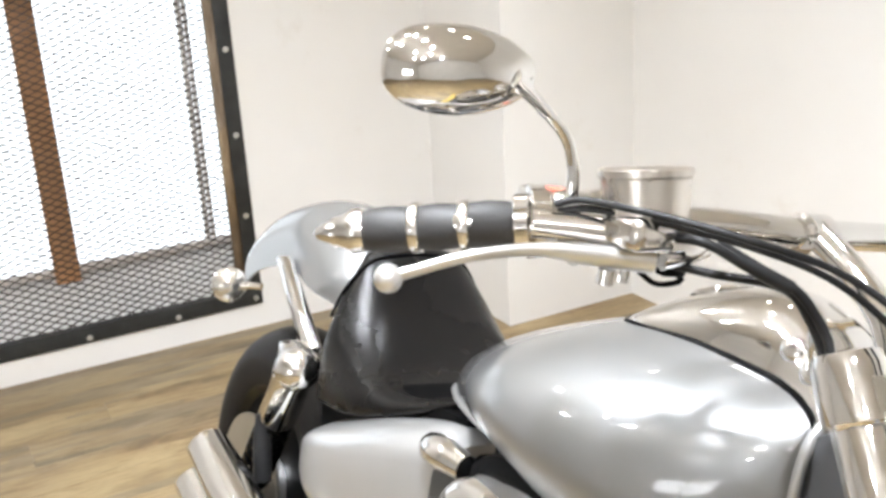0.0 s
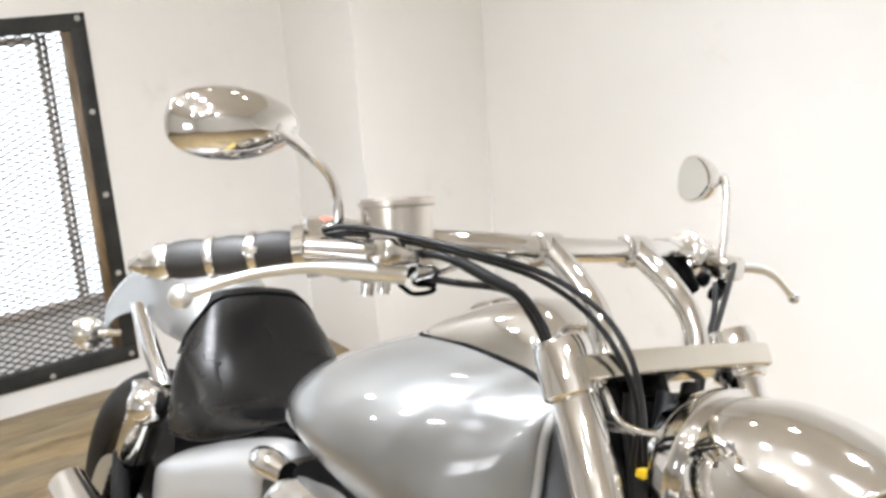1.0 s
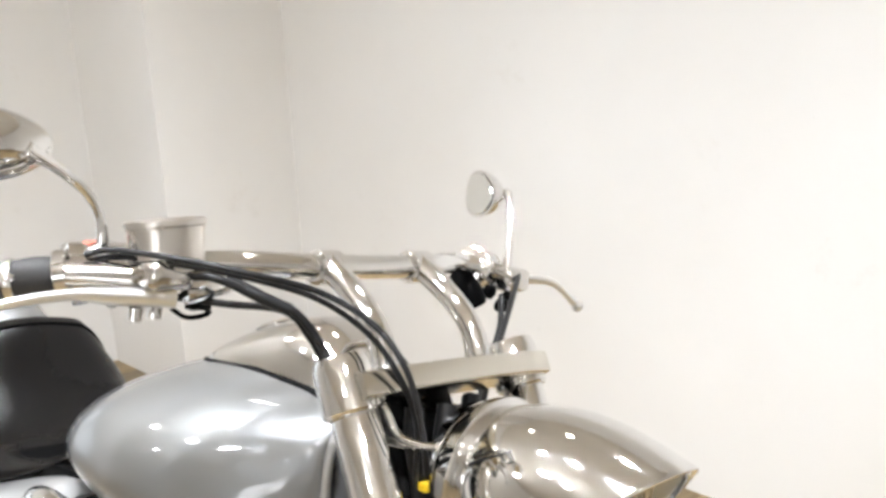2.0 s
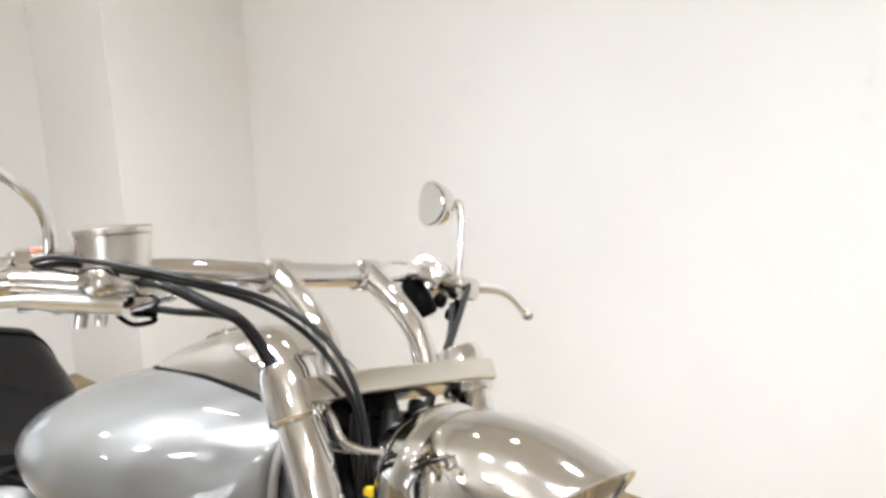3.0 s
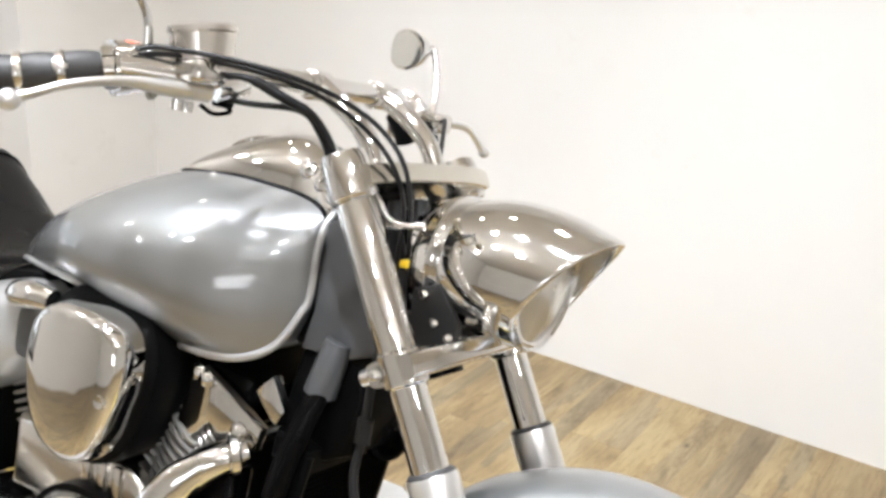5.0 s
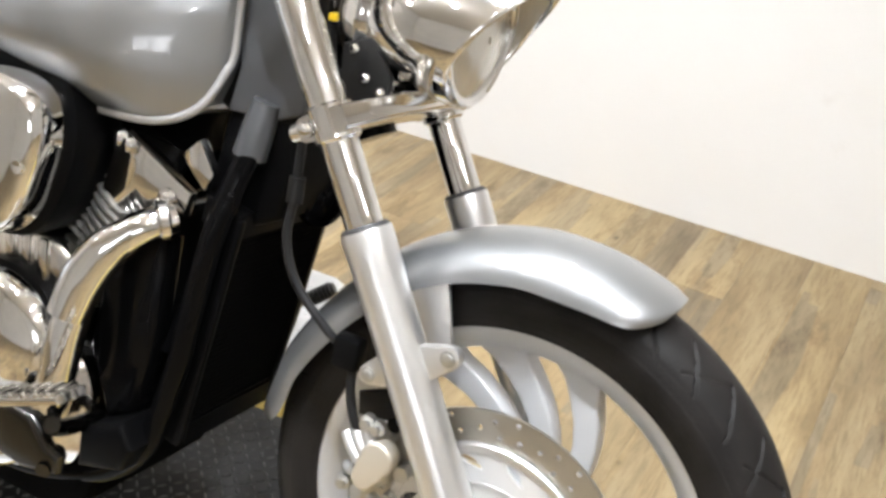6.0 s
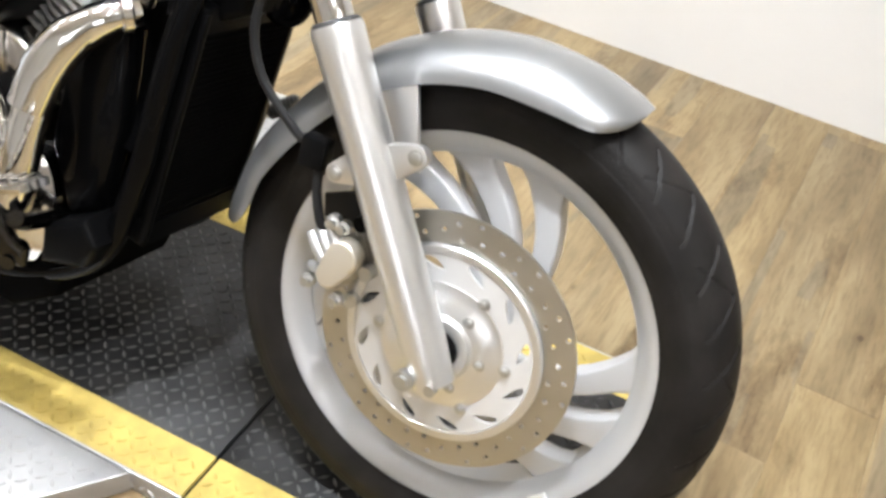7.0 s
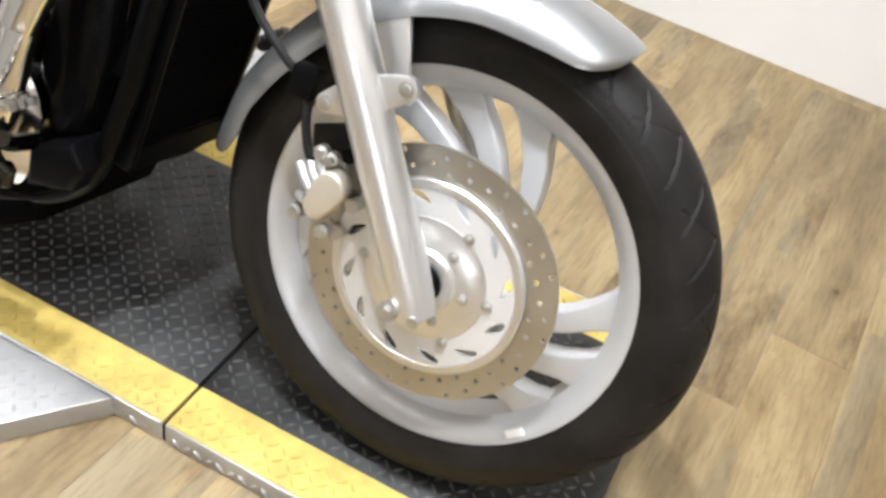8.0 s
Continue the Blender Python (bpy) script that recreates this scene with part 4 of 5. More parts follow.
def tank_z(u, v):
    """Height of the tank's upper surface."""
    r = [float(np.interp(u, [q[0] for q in TANK], [q[c] for q in TANK])) for c in range(6)]
    return r[3] + (r[1] - r[3]) * max(0.0, 1 - abs(v / r[2]) ** r[5]) ** (1 / r[5])


rows = interp_rows(TANK, 8)
for again in range(8):
    rows = [rows[0]] + [[(a + 2 * b + c) / 4 for a, b, c in zip(p, q, r)] for p, q, r in zip(rows, rows[1:], rows[2:])] + [rows[-1]]
bm = B()
rings(bm, [tank_section(*r) for r in rows])
tank = part("fuel_tank", bm, SILVER, bike, "silver metallic painted fuel tank")
lipbm = B()
right = [tank_section(*r)[0] for r in rows]
front = tank_section(*rows[-1])[4:26:4]
for sgn in (1, -1):
    pts = [Vector((q.x, q.y * sgn, q.z)) for q in right[::5] + front]
    tube(lipbm, pts, 0.0060, 12, 3)
part("lower_seam", lipbm, SILVER_SIDE, tank, "silver rolled lower tank seam")
bm = B()
slab(bm, [(-0.745, 0.752), (-0.70, 0.745), (-0.675, 0.733), (-0.72, 0.735)], -0.158, -0.149, 0.003)
part("tank_bracket", bm, CHROME, tank, "small chrome tank bracket")

# console with speedometer on the tank
CON = [(-0.735, 0.934, 0.030), (-0.72, 0.943, 0.052), (-0.695, 0.959, 0.068), (-0.67, 0.975, 0.071), (-0.63, 0.995, 0.070), (-0.58, 1.012, 0.067),
       (-0.54, 1.018, 0.063), (-0.51, 1.011, 0.061), (-0.48, 0.996, 0.065), (-0.455, 0.972, 0.073), (-0.44, 0.955, 0.079)]
bm = B()
loops = []
for u, top, hw in interp_rows(CON, 4):
    base = tank_z(u, hw) - 0.004
    loop = []
    for k in range(25):
        a = math.pi * k / 24
        loop.append(Vector((u, -hw * math.copysign(abs(math.cos(a)) ** 0.75, math.cos(a)), base + max(0.006, top - base) * math.sin(a) ** 0.85)))
    loop += [Vector((u, hw * 0.8, base - 0.03)), Vector((u, -hw * 0.8, base - 0.03))]
    loops.append(loop)
rings(bm, loops)
con = part("console", bm, CHROME, bike, "chrome speedometer console on the tank")
bm = B()
lathe(bm, [(-0.004, 0.032), (0.002, 0.034), (0.005, 0.031), (0.003, 0.028), (0.002, 0.01)], (-0.640, 0, 0.988), (-0.42, 0, 0.9), 40)
part("gauge_bezel", bm, CHROME, con)
for sgn in (-1, 1):
    bm = B()
    edge = [Vector((u, sgn * (hw + 0.002), tank_z(u, hw + 0.002) + 0.0005)) for u, top, hw in interp_rows(CON, 2)]
    tube(bm, edge, 0.0024, 8, 1)
    part("console_gasket", bm, BLACK_MATT, con, "black rubber console gasket")
for u, w, y in ((-0.470, 0.962, -0.050), (-0.500, 0.974, -0.044), (-0.445, 0.950, -0.056)):
    bm = B()
    lathe(bm, [(0, 0.013), (0.012, 0.013), (0.016, 0.009), (0.017, 0.003)], (u, y, w), (0.2, -1, 0.2), 18)
    part("console_knob", bm, CHROME, con)

# headlamp with its visor
HL = Vector((-0.168, 0, 0.905))
HA = Vector((1, 0, -0.03)).normalized()
HU = Vector((-HA.z, 0, HA.x))
bm = B()
loops = []
for d, r in ((-0.170, 0.040), (-0.165, 0.052), (-0.135, 0.064), (-0.09, 0.073), (-0.04, 0.079), (-0.006, 0.080)):
    loops.append(ring_pts(HL + HA * d, Y, HU, r, r, 36))
rings(bm, loops)
lamp = part("headlamp", bm, CHROME, bike, "bullet shaped chrome headlamp with pointed visor")
bm = B()
loops = []
n = 96
for k in range(27):
    t = k / 26
    loop = []
    for s in range(n):
        a = 2 * math.pi * s / n
        up = math.sin(a)
        reach = 0.002 + 0.078 * max(0.0, (up + 0.5) / 1.5) ** 1.15
        d = -0.172 + (reach + 0.172) * t
        e = min(1.0, max(0.0, (d + 0.190) / 0.170))
        r = 0.030 + 0.054 * (1 - (1 - e) ** 2.2) - 0.55 * max(0.0, d + 0.01) ** 1.6
        lift = 0.007 * math.sin(math.pi * min(1.0, max(0.0, (d + 0.172) / 0.262))) ** 1.2 * max(0.0, up)
        loop.append(HL + HA * d + Y * (r * math.cos(a)) + HU * (r * math.sin(a) + lift))
    loops.append(loop)
rings(bm, loops, cap=False)
vis = part("visor_shell", bm, CHROME, lamp, "mirror chrome visor shell")
sol = vis.modifiers.new("thickness", "SOLIDIFY")
sol.thickness, sol.offset = 0.003, -1
bm = B()
lathe(bm, [(-0.03, 0.020), (-0.026, 0.05), (-0.012, 0.074), (-0.004, 0.079)], HL, HA, 48, cap=False)
part("reflector", bm, surface("frosted_reflector", (0.75, 0.73, 0.69), rough=0.3, metal=0.7, vary=0.06), lamp, "silver lamp reflector")
bm = B()
lathe(bm, [(-0.004, 0.0765), (0.003, 0.071), (0.010, 0.045), (0.013, 0.005), (0.010, 0.003), (0.006, 0.044), (0.0, 0.070), (-0.007, 0.078)], HL, HA, 48)
lens = part("lens", bm, LENS_FLUTED, lamp, "pale fluted headlamp glass")
bm = B()
lathe(bm, [(-0.006, 0.078), (-0.006, 0.0815), (0.003, 0.0815), (0.006, 0.080), (0.003, 0.0775)], HL, HA, 48)
part("rim", bm, CHROME, lamp, "chrome headlamp rim")
bm = B()
lathe(bm, [(-0.160, 0.056), (-0.162, 0.064), (-0.150, 0.068), (-0.146, 0.062)], HL, HA, 40)
part("shell_band", bm, CHROME, lamp, "chrome clamp band")
bm = B()
lathe(bm, [(-0.135, 0.068), (-0.137, 0.075), (-0.123, 0.079), (-0.119, 0.073)], HL, HA, 40)
part("shell_band", bm, CHROME, lamp, "chrome clamp band")
bm = B()
box(bm, (-0.335, -0.05, 0.80), (-0.245, 0.05, 0.835), 0.006)
tube(bm, [(-0.30, -0.045, 0.82), (-0.275, -0.05, 0.86), (-0.285, -0.05, 0.91)], 0.011, 10)
part("lamp_bracket", bm, BLACK_MATT, lamp, "black lamp mounting bracket")
bm = B()
slab(bm, [(-0.30, 0.80), (-0.235, 0.815), (-0.235, 0.845), (-0.27, 0.885), (-0.305, 0.87)], -0.072, -0.060, 0.004)
part("bracket_plate", bm, DARK_ENGINE, lamp)
bm = B()
slab(bm, [(-0.300, 0.826), (-0.280, 0.816), (-0.243, 0.838), (-0.226, 0.820), (-0.236, 0.800), (-0.262, 0.792), (-0.298, 0.798)], -0.070, 0.070, 0.007, 3)
part("bracket_cup", bm, CHROME_WORN, lamp, "polished lower lamp bracket")
for u, w in ((-0.288, 0.868), (-0.268, 0.838), (-0.245, 0.825)):
    bm = B()
    bolt(bm, (u, -0.072, w), (0, -1, 0), 0.0045, 0.005)
    part("bolt", bm, CHROME_WORN, lamp)

# wiring behind the lamp
wires = [[(-0.36, -0.055, 0.965), (-0.35, -0.06, 0.93), (-0.335, -0.058, 0.88), (-0.33, -0.05, 0.82)],
         [(-0.34, -0.03, 0.97), (-0.325, -0.045, 0.92), (-0.305, -0.045, 0.87), (-0.31, -0.03, 0.81)],
         [(-0.35, 0.02, 0.97), (-0.325, -0.01, 0.93), (-0.315, -0.02, 0.87)]]
for w in wires:
    bm = B()
    tube(bm, w, 0.010, 10)
    part("wiring_harness", bm, HOSE, bike, "black wiring harness behind the headlamp")
bm = B()
slab(bm, [(-0.375, 0.955), (-0.30, 0.965), (-0.275, 0.93), (-0.29, 0.80), (-0.335, 0.79)], -0.03, 0.05, 0.008)
part("wiring_cover", bm, BLACK_MATT, bike, "black plastic wiring cover")
bm = B()
box(bm, (-0.331, -0.070, 0.891), (-0.320, -0.060, 0.900), 0.002)
part("wire_connector", bm, YELLOW_PLASTIC, bike, "small yellow wire connector")
for q in ([(-0.385, -0.105, 0.985), (-0.360, -0.10, 0.972), (-0.340, -0.098, 0.950), (-0.315, -0.095, 0.946), (-0.292, -0.092, 0.950)],
          [(-0.372, -0.10, 0.943), (-0.345, -0.098, 0.940), (-0.318, -0.095, 0.944)]):
    bm = B()
    tube(bm, q, 0.0042, 10)
    part("cable_guide", bm, CHROME, bike, "bent chrome wire cable guide")

# handlebar
BAR = [(-0.700, -0.432, 1.026), (-0.672, -0.405, 1.037), (-0.638, -0.371, 1.050), (-0.600, -0.328, 1.062), (-0.565, -0.24, 1.077), (-0.522, -0.15, 1.085), (-0.500, -0.08, 1.085), (-0.497, 0, 1.085)]
BAR = BAR + [(a, -b, c) for a, b, c in BAR[-2::-1]]
bm = B()
tube(bm, BAR, 0.0138, 20)
bar = part("handlebar", bm, CHROME, bike, "wide chrome handlebar")
for sgn in (-1, 1):
    bm = B()
    tube(bm, [(-0.380, sgn * 0.072, 0.978), (-0.402, sgn * 0.072, 1.028), (-0.440, sgn * 0.071, 1.060), (-0.497, sgn * 0.070, 1.090)], [0.0150, 0.0132, 0.0132, 0.0150], 22, 5)
    rs = part("riser", bm, CHROME, bar, "chrome handlebar riser")
    bm = B()
    lathe(bm, [(-0.016, 0.014), (-0.014, 0.019), (0.014, 0.019), (0.016, 0.014)], (-0.497, sgn * 0.070, 1.085), Y, 24)
    part("bar_clamp", bm, CHROME, rs)


def bar_at(v):
    """The bar's centre line at a distance from the middle."""
    pts = BAR[:8]
    ys = [-p[1] for p in pts][::-1]
    return Vector([float(np.interp(abs(v), ys, [p[c] for p in pts][::-1])) if c != 1 else v for c in range(3)])


def bar_way(v):
    return (bar_at(v + 0.01) - bar_at(v - 0.01)).normalized()


def grip(sgn):
    a, b = bar_at(sgn * 0.320), bar_at(sgn * 0.414)
    way = (b - a).normalized()
    L = (b - a).length
    bm = B()
    prof = [(0, 0.0175), (0.004, 0.0188)]
    for k in range(3):
        s = L * (k / 3)
        prof += [(s + 0.006, 0.0192), (s + 0.020, 0.0203), (s + L / 3 - 0.008, 0.0194), (s + L / 3 - 0.005, 0.0178), (s + L / 3 - 0.001, 0.0178)]
    lathe(bm, prof + [(L, 0.017)], a, way, 32)
    g = part("grip", bm, GRIP, bar, "black rubber grip with chrome rings")
    for k in (1, 2):
        bm = B()
        s = L * k / 3 - 0.003
        lathe(bm, [(s - 0.0052, 0.0178), (s - 0.0045, 0.0206), (s - 0.0022, 0.0221), (s + 0.0022, 0.0221), (s + 0.0045, 0.0206), (s + 0.0052, 0.0178)], a, way, 32)
        part("grip_ring", bm, CHROME, g, "chrome grip ring")
    bm = B()
    lathe(bm, [(L - 0.002, 0.0182), (L + 0.004, 0.0200), (L + 0.010, 0.0195), (L + 0.013, 0.0170), (L + 0.030, 0.0105), (L + 0.042, 0.0055), (L + 0.045, 0.0015)], a, way, 28)
    part("bar_end", bm, CHROME, g, "pointed chrome bar end")
    bm = B()
    lathe(bm, [(-0.016, 0.0215), (-0.014, 0.0245), (-0.003, 0.0245), (0.0, 0.0205)], a, way, 28)
    part("grip_flange", bm, CHROME, g)


for sgn in (-1, 1):
    grip(sgn)

# right switch housing, brake master cylinder and lever
w0 = bar_way(-0.28)
bm = B()
lathe(bm, [(-0.060, 0.018), (-0.056, 0.0255), (-0.034, 0.0265), (-0.020, 0.0245), (0.0, 0.0275), (0.010, 0.0275), (0.014, 0.018)], bar_at(-0.285), -w0, 28)
box(bm, (-0.615, -0.312, 1.078), (-0.572, -0.268, 1.096), 0.008)
sw = part("switch_housing", bm, CHROME, bar, "chrome switch housing with red button")
bm = B()
box(bm, (-0.592, -0.300, 1.093), (-0.574, -0.283, 1.0985), 0.003)
part("stop_switch", bm, RED, sw, "red engine stop switch")
for q in ((-0.555, -0.297, 1.088), (-0.557, -0.283, 1.045), (-0.553, -0.300, 1.055)):
    bm = B()
    bolt(bm, q, (1, 0, 0.2), 0.005, 0.006)
    part("screw", bm, ZINC, sw)
bm = B()
lathe(bm, [(-0.010, 0.020), (-0.008, 0.030), (0.006, 0.031), (0.008, 0.022)], bar_at(-0.303), -w0, 28)
part("throttle_clamp", bm, CHROME, sw, "chrome throttle clamp ring")
bm = B()
box(bm, (-0.606, -0.304, 1.060), (-0.560, -0.256, 1.098), 0.011, seg=3)
part("throttle_housing", bm, CHROME, sw, "rounded chrome throttle housing")
bm = B()
tube(bm, [(-0.560, -0.262, 1.078), (-0.540, -0.250, 1.082), (-0.520, -0.236, 1.082)], [0.012, 0.010, 0.007], 14, 3)
part("cable_elbow", bm, CHROME_WORN, sw)
mc = B()
lathe(mc, [(0, 0.031), (0.002, 0.0335), (0.041, 0.0365), (0.043, 0.0385), (0.048, 0.0385), (0.0500, 0.036), (0.0510, 0.01)], (-0.514, -0.250, 1.080), (-0.17, -0.10, 1), 48)
mc = part("brake_fluid_reservoir", mc, surface("satin_reservoir_chrome", (0.70, 0.665, 0.62), rough=0.30, metal=1.0, vary=0.06), bar, "round satin chrome brake fluid reservoir")
bm = B()
box(bm, (-0.536, -0.286, 1.066), (-0.484, -0.240, 1.094), 0.008, seg=3)
tube(bm, [(-0.560, -0.330, 1.072), (-0.535, -0.285, 1.074), (-0.500, -0.236, 1.075)], [0.012, 0.013, 0.010], 16, 3)
part("master_cylinder", bm, CHROME_WORN, mc, "polished brake master cylinder")
bm = B()
tube(bm, [(-0.505, -0.238, 1.062), (-0.500, -0.215, 1.066), (-0.505, -0.190, 1.068)], [0.014, 0.011, 0.009], 14, 2)
part("banjo_fitting", bm, CHROME, mc)
bm = B()
tube(bm, [(-0.500, -0.250, 1.056), (-0.522, -0.300, 1.056), (-0.535, -0.340, 1.056), (-0.550, -0.390, 1.046), (-0.566, -0.426, 1.030), (-0.573, -0.441, 1.023)],
     [0.011, 0.0105, 0.0066, 0.0060, 0.0060, 0.0070], 16, 5, 0.75)
lv = part("brake_lever", bm, ALU, mc, "polished aluminium brake lever with ball end")
bm = B()
bmesh.ops.create_uvsphere(bm, u_segments=20, v_segments=12, radius=0.0115, matrix=pose(-0.574, -0.445, 1.021))
part("lever_ball", bm, ALU, lv)
for q in ((-0.515, -0.282, 1.046), (-0.530, -0.252, 1.044)):
    bm = B()
    tube(bm, [q, (q[0], q[1], q[2] - 0.012)], 0.007, 12, 1)
    part("pivot_bolt", bm, CHROME, mc)
bm = B()
tube(bm, [(-0.515, -0.225, 1.050), (-0.508, -0.205, 1.040), (-0.515, -0.225, 1.034), (-0.525, -0.238, 1.042)], 0.0026, 8, 4)
box(bm, (-0.516, -0.230, 1.043), (-0.503, -0.206, 1.050), 0.002)
part("brake_light_switch", bm, BLACK_MATT, mc, "black brake light switch")

# left switch housing, clutch perch and lever
wl = bar_way(0.28)
bm = B()
lathe(bm, [(-0.014, 0.018), (-0.010, 0.027), (0.0, 0.0275), (0.020, 0.0245), (0.034, 0.0265), (0.056, 0.0255), (0.060, 0.018)], bar_at(0.275), wl, 28)
box(bm, (-0.610, 0.268, 1.040), (-0.575, 0.318, 1.060), 0.008)
part("switch_housing", bm, CHROME, bar, "chrome left switch housing")
bm = B()
tube(bm, [(-0.590, 0.262, 1.060), (-0.570, 0.262, 1.035), (-0.565, 0.268, 1.020)], 0.018, 14, 3)
part("mirror_clamp", bm, BLACK_MATT, bar, "black clamp block")
cp = B()
box(cp, (-0.575, 0.300, 1.040), (-0.530, 0.345, 1.072), 0.008)
cp = part("clutch_perch", cp, CHROME_WORN, bar, "polished clutch lever perch")
bm = B()
tube(bm, [(-0.545, 0.330, 1.056), (-0.530, 0.372, 1.058), (-0.530, 0.410, 1.048), (-0.531, 0.450, 1.026), (-0.532, 0.468, 1.018)], [0.008, 0.0075, 0.005, 0.0048, 0.006], 14, 4, 0.75)
bmesh.ops.create_uvsphere(bm, u_segments=16, v_segments=10, radius=0.0095, matrix=pose(-0.532, 0.470, 1.017))
part("clutch_lever", bm, ALU, cp, "polished aluminium clutch lever")
for q in ((-0.560, 0.285, 1.040), (-0.552, 0.315, 1.030), (-0.548, 0.300, 1.022)):
    bm = B()
    lathe(bm, [(0, 0.010), (0.010, 0.010), (0.013, 0.006)], q, (1, 0, -0.2), 14)
    part("adjuster", bm, BLACK_MATT, cp)

# mirrors
mr = B()
tube(mr, [(-0.556, -0.296, 1.085), (-0.556, -0.300, 1.118), (-0.558, -0.311, 1.142), (-0.560, -0.330, 1.158), (-0.552, -0.356, 1.172), (-0.541, -0.384, 1.184)], [0.0065, 0.0052, 0.0048, 0.0048, 0.0058, 0.0075], 14, 5)
mr = part("mirror", mr, CHROME, bar, "chrome rear view mirror on a bent stem")


def mirror_head(c, out, up, back, wa, wb, depth, parent):
    """A rounded shell with the glass on the side away from back."""
    bm = B()
    loops = []
    for d, k in ((0.0, 0.96), (0.002, 1.0), (0.25, 0.97), (0.55, 0.86), (0.8, 0.64), (0.95, 0.36), (1.0, 0.08)):
        ring = []
        for s in range(36):
            a = 2 * math.pi * s / 36
            x, z = math.cos(a), math.sin(a)
            taper = 1.0 - 0.30 * max(0.0, -x)
            ring.append(c + out * (wa * k * math.copysign(abs(x) ** 0.75, x)) + up * (wb * taper * k * math.copysign(abs(z) ** 0.80, z)) + back * depth * d)
        loops.append(ring)
    rings(bm, loops)
    part("mirror_shell", bm, CHROME, parent, "rounded chrome mirror shell")
    bm = B()
    ring = []
    loops = []
    for d, k in ((-0.001, 0.88), (-0.0025, 0.85)):
        loops.append([c + out * (wa * k * math.copysign(abs(math.cos(2 * math.pi * s / 36)) ** 0.85, math.cos(2 * math.pi * s / 36)))
                      + up * (wb * (1.0 - 0.30 * max(0.0, -math.cos(2 * math.pi * s / 36))) * k * math.copysign(abs(math.sin(2 * math.pi * s / 36)) ** 0.85, math.sin(2 * math.pi * s / 36)))
                      + back * d for s in range(36)])
    rings(bm, loops)
    part("mirror_glass", bm, MIRROR, parent, "silvered mirror glass")


mirror_head(Vector((-0.572, -0.411, 1.183)), Vector((-0.14, -0.97, -0.04)).normalized(), Vector((-0.1, 0.0, 0.99)), Vector((0.99, -0.12, 0.1)).normalized(), 0.062, 0.034, 0.034, mr)
ml = B()
tube(ml, [(-0.565, 0.330, 1.070), (-0.570, 0.336, 1.110), (-0.585, 0.348, 1.150), (-0.604, 0.362, 1.174)], [0.0065, 0.0052, 0.0048, 0.006], 14, 5)
ml = part("mirror", ml, CHROME, bar, "chrome rear view mirror turned inwards")
bm = B()
tube(bm, [(-0.604, 0.362, 1.174), (-0.622, 0.360, 1.168)], 0.008, 14, 1)
part("ball_joint", bm, CHROME, ml)
mirror_head(Vector((-0.652, 0.356, 1.167)), Vector((-0.88, 0.47, 0.0)).normalized(), Vector((0.0, 0.0, 1.0)), Vector((0.47, 0.88, 0.0)).normalized(), 0.058, 0.035, 0.03, ml)

# cables along the bars
CABLES = [
    ("throttle_cable", [(-0.550, -0.318, 1.090), (-0.535, -0.299, 1.097), (-0.475, -0.268, 1.098), (-0.425, -0.228, 1.093), (-0.395, -0.165, 1.079), (-0.354, -0.130, 1.054),
                        (-0.322, -0.116, 1.020), (-0.312, -0.098, 0.972), (-0.320, -0.07, 0.91)], 0.0031),
    ("throttle_cable", [(-0.552, -0.312, 1.084), (-0.530, -0.292, 1.091), (-0.475, -0.260, 1.092), (-0.430, -0.220, 1.087), (-0.403, -0.160, 1.071), (-0.368, -0.125, 1.044), (-0.336, -0.110, 1.010),
                        (-0.328, -0.085, 0.962), (-0.335, -0.07, 0.90)], 0.0030),
    ("brake_line", [(-0.495, -0.240, 1.078), (-0.467, -0.231, 1.081), (-0.444, -0.195, 1.066), (-0.420, -0.170, 1.055), (-0.402, -0.150, 1.026), (-0.400, -0.135, 1.000), (-0.398, -0.105, 0.968), (-0.372, -0.06, 0.935)], 0.0041),
    ("switch_wire", [(-0.535, -0.240, 1.053), (-0.482, -0.205, 1.053), (-0.431, -0.175, 1.055), (-0.414, -0.155, 1.032), (-0.404, -0.125, 0.99), (-0.380, -0.075, 0.945)], 0.0038),
    ("clutch_cable", [(-0.540, 0.325, 1.066), (-0.521, 0.300, 1.057), (-0.459, 0.200, 1.003), (-0.409, 0.120, 0.968), (-0.367, 0.060, 0.939), (-0.345, 0.02, 0.90)], 0.0040),
    ("switch_wire", [(-0.545, 0.300, 1.035), (-0.510, 0.260, 1.000), (-0.455, 0.175, 0.965), (-0.39, 0.085, 0.95), (-0.35, 0.03, 0.90)], 0.0040),
]
for name, pts, r in CABLES:
    bm = B()
    tube(bm, pts, r, 12, 7)
    part(name, bm, HOSE, bike, "black sheathed control cable")
bm = B()
tube(bm, [(-0.468, -0.218, 1.080), (-0.442, -0.194, 1.066), (-0.424, -0.174, 1.057)], 0.0062, 12, 2)
part("cable_sleeve", bm, HOSE, bike, "black rubber cable sleeve")

# seat
SEAT = [  # u, height of the middle, half width of the flat top, half width, lower edge
    (-1.316, 0.822, 0.050, 0.060, 0.788), (-1.307, 0.851, 0.066, 0.082, 0.735), (-1.285, 0.873, 0.078, 0.115, 0.682), (-1.249, 0.851, 0.078, 0.158, 0.634),
    (-1.195, 0.787, 0.094, 0.167, 0.639), (-1.123, 0.737, 0.120, 0.166, 0.658), (-1.052, 0.722, 0.122, 0.151, 0.685),
    (-0.989, 0.735, 0.106, 0.128, 0.716), (-0.935, 0.753, 0.075, 0.104, 0.748), (-0.900, 0.763, 0.055, 0.076, 0.755)]


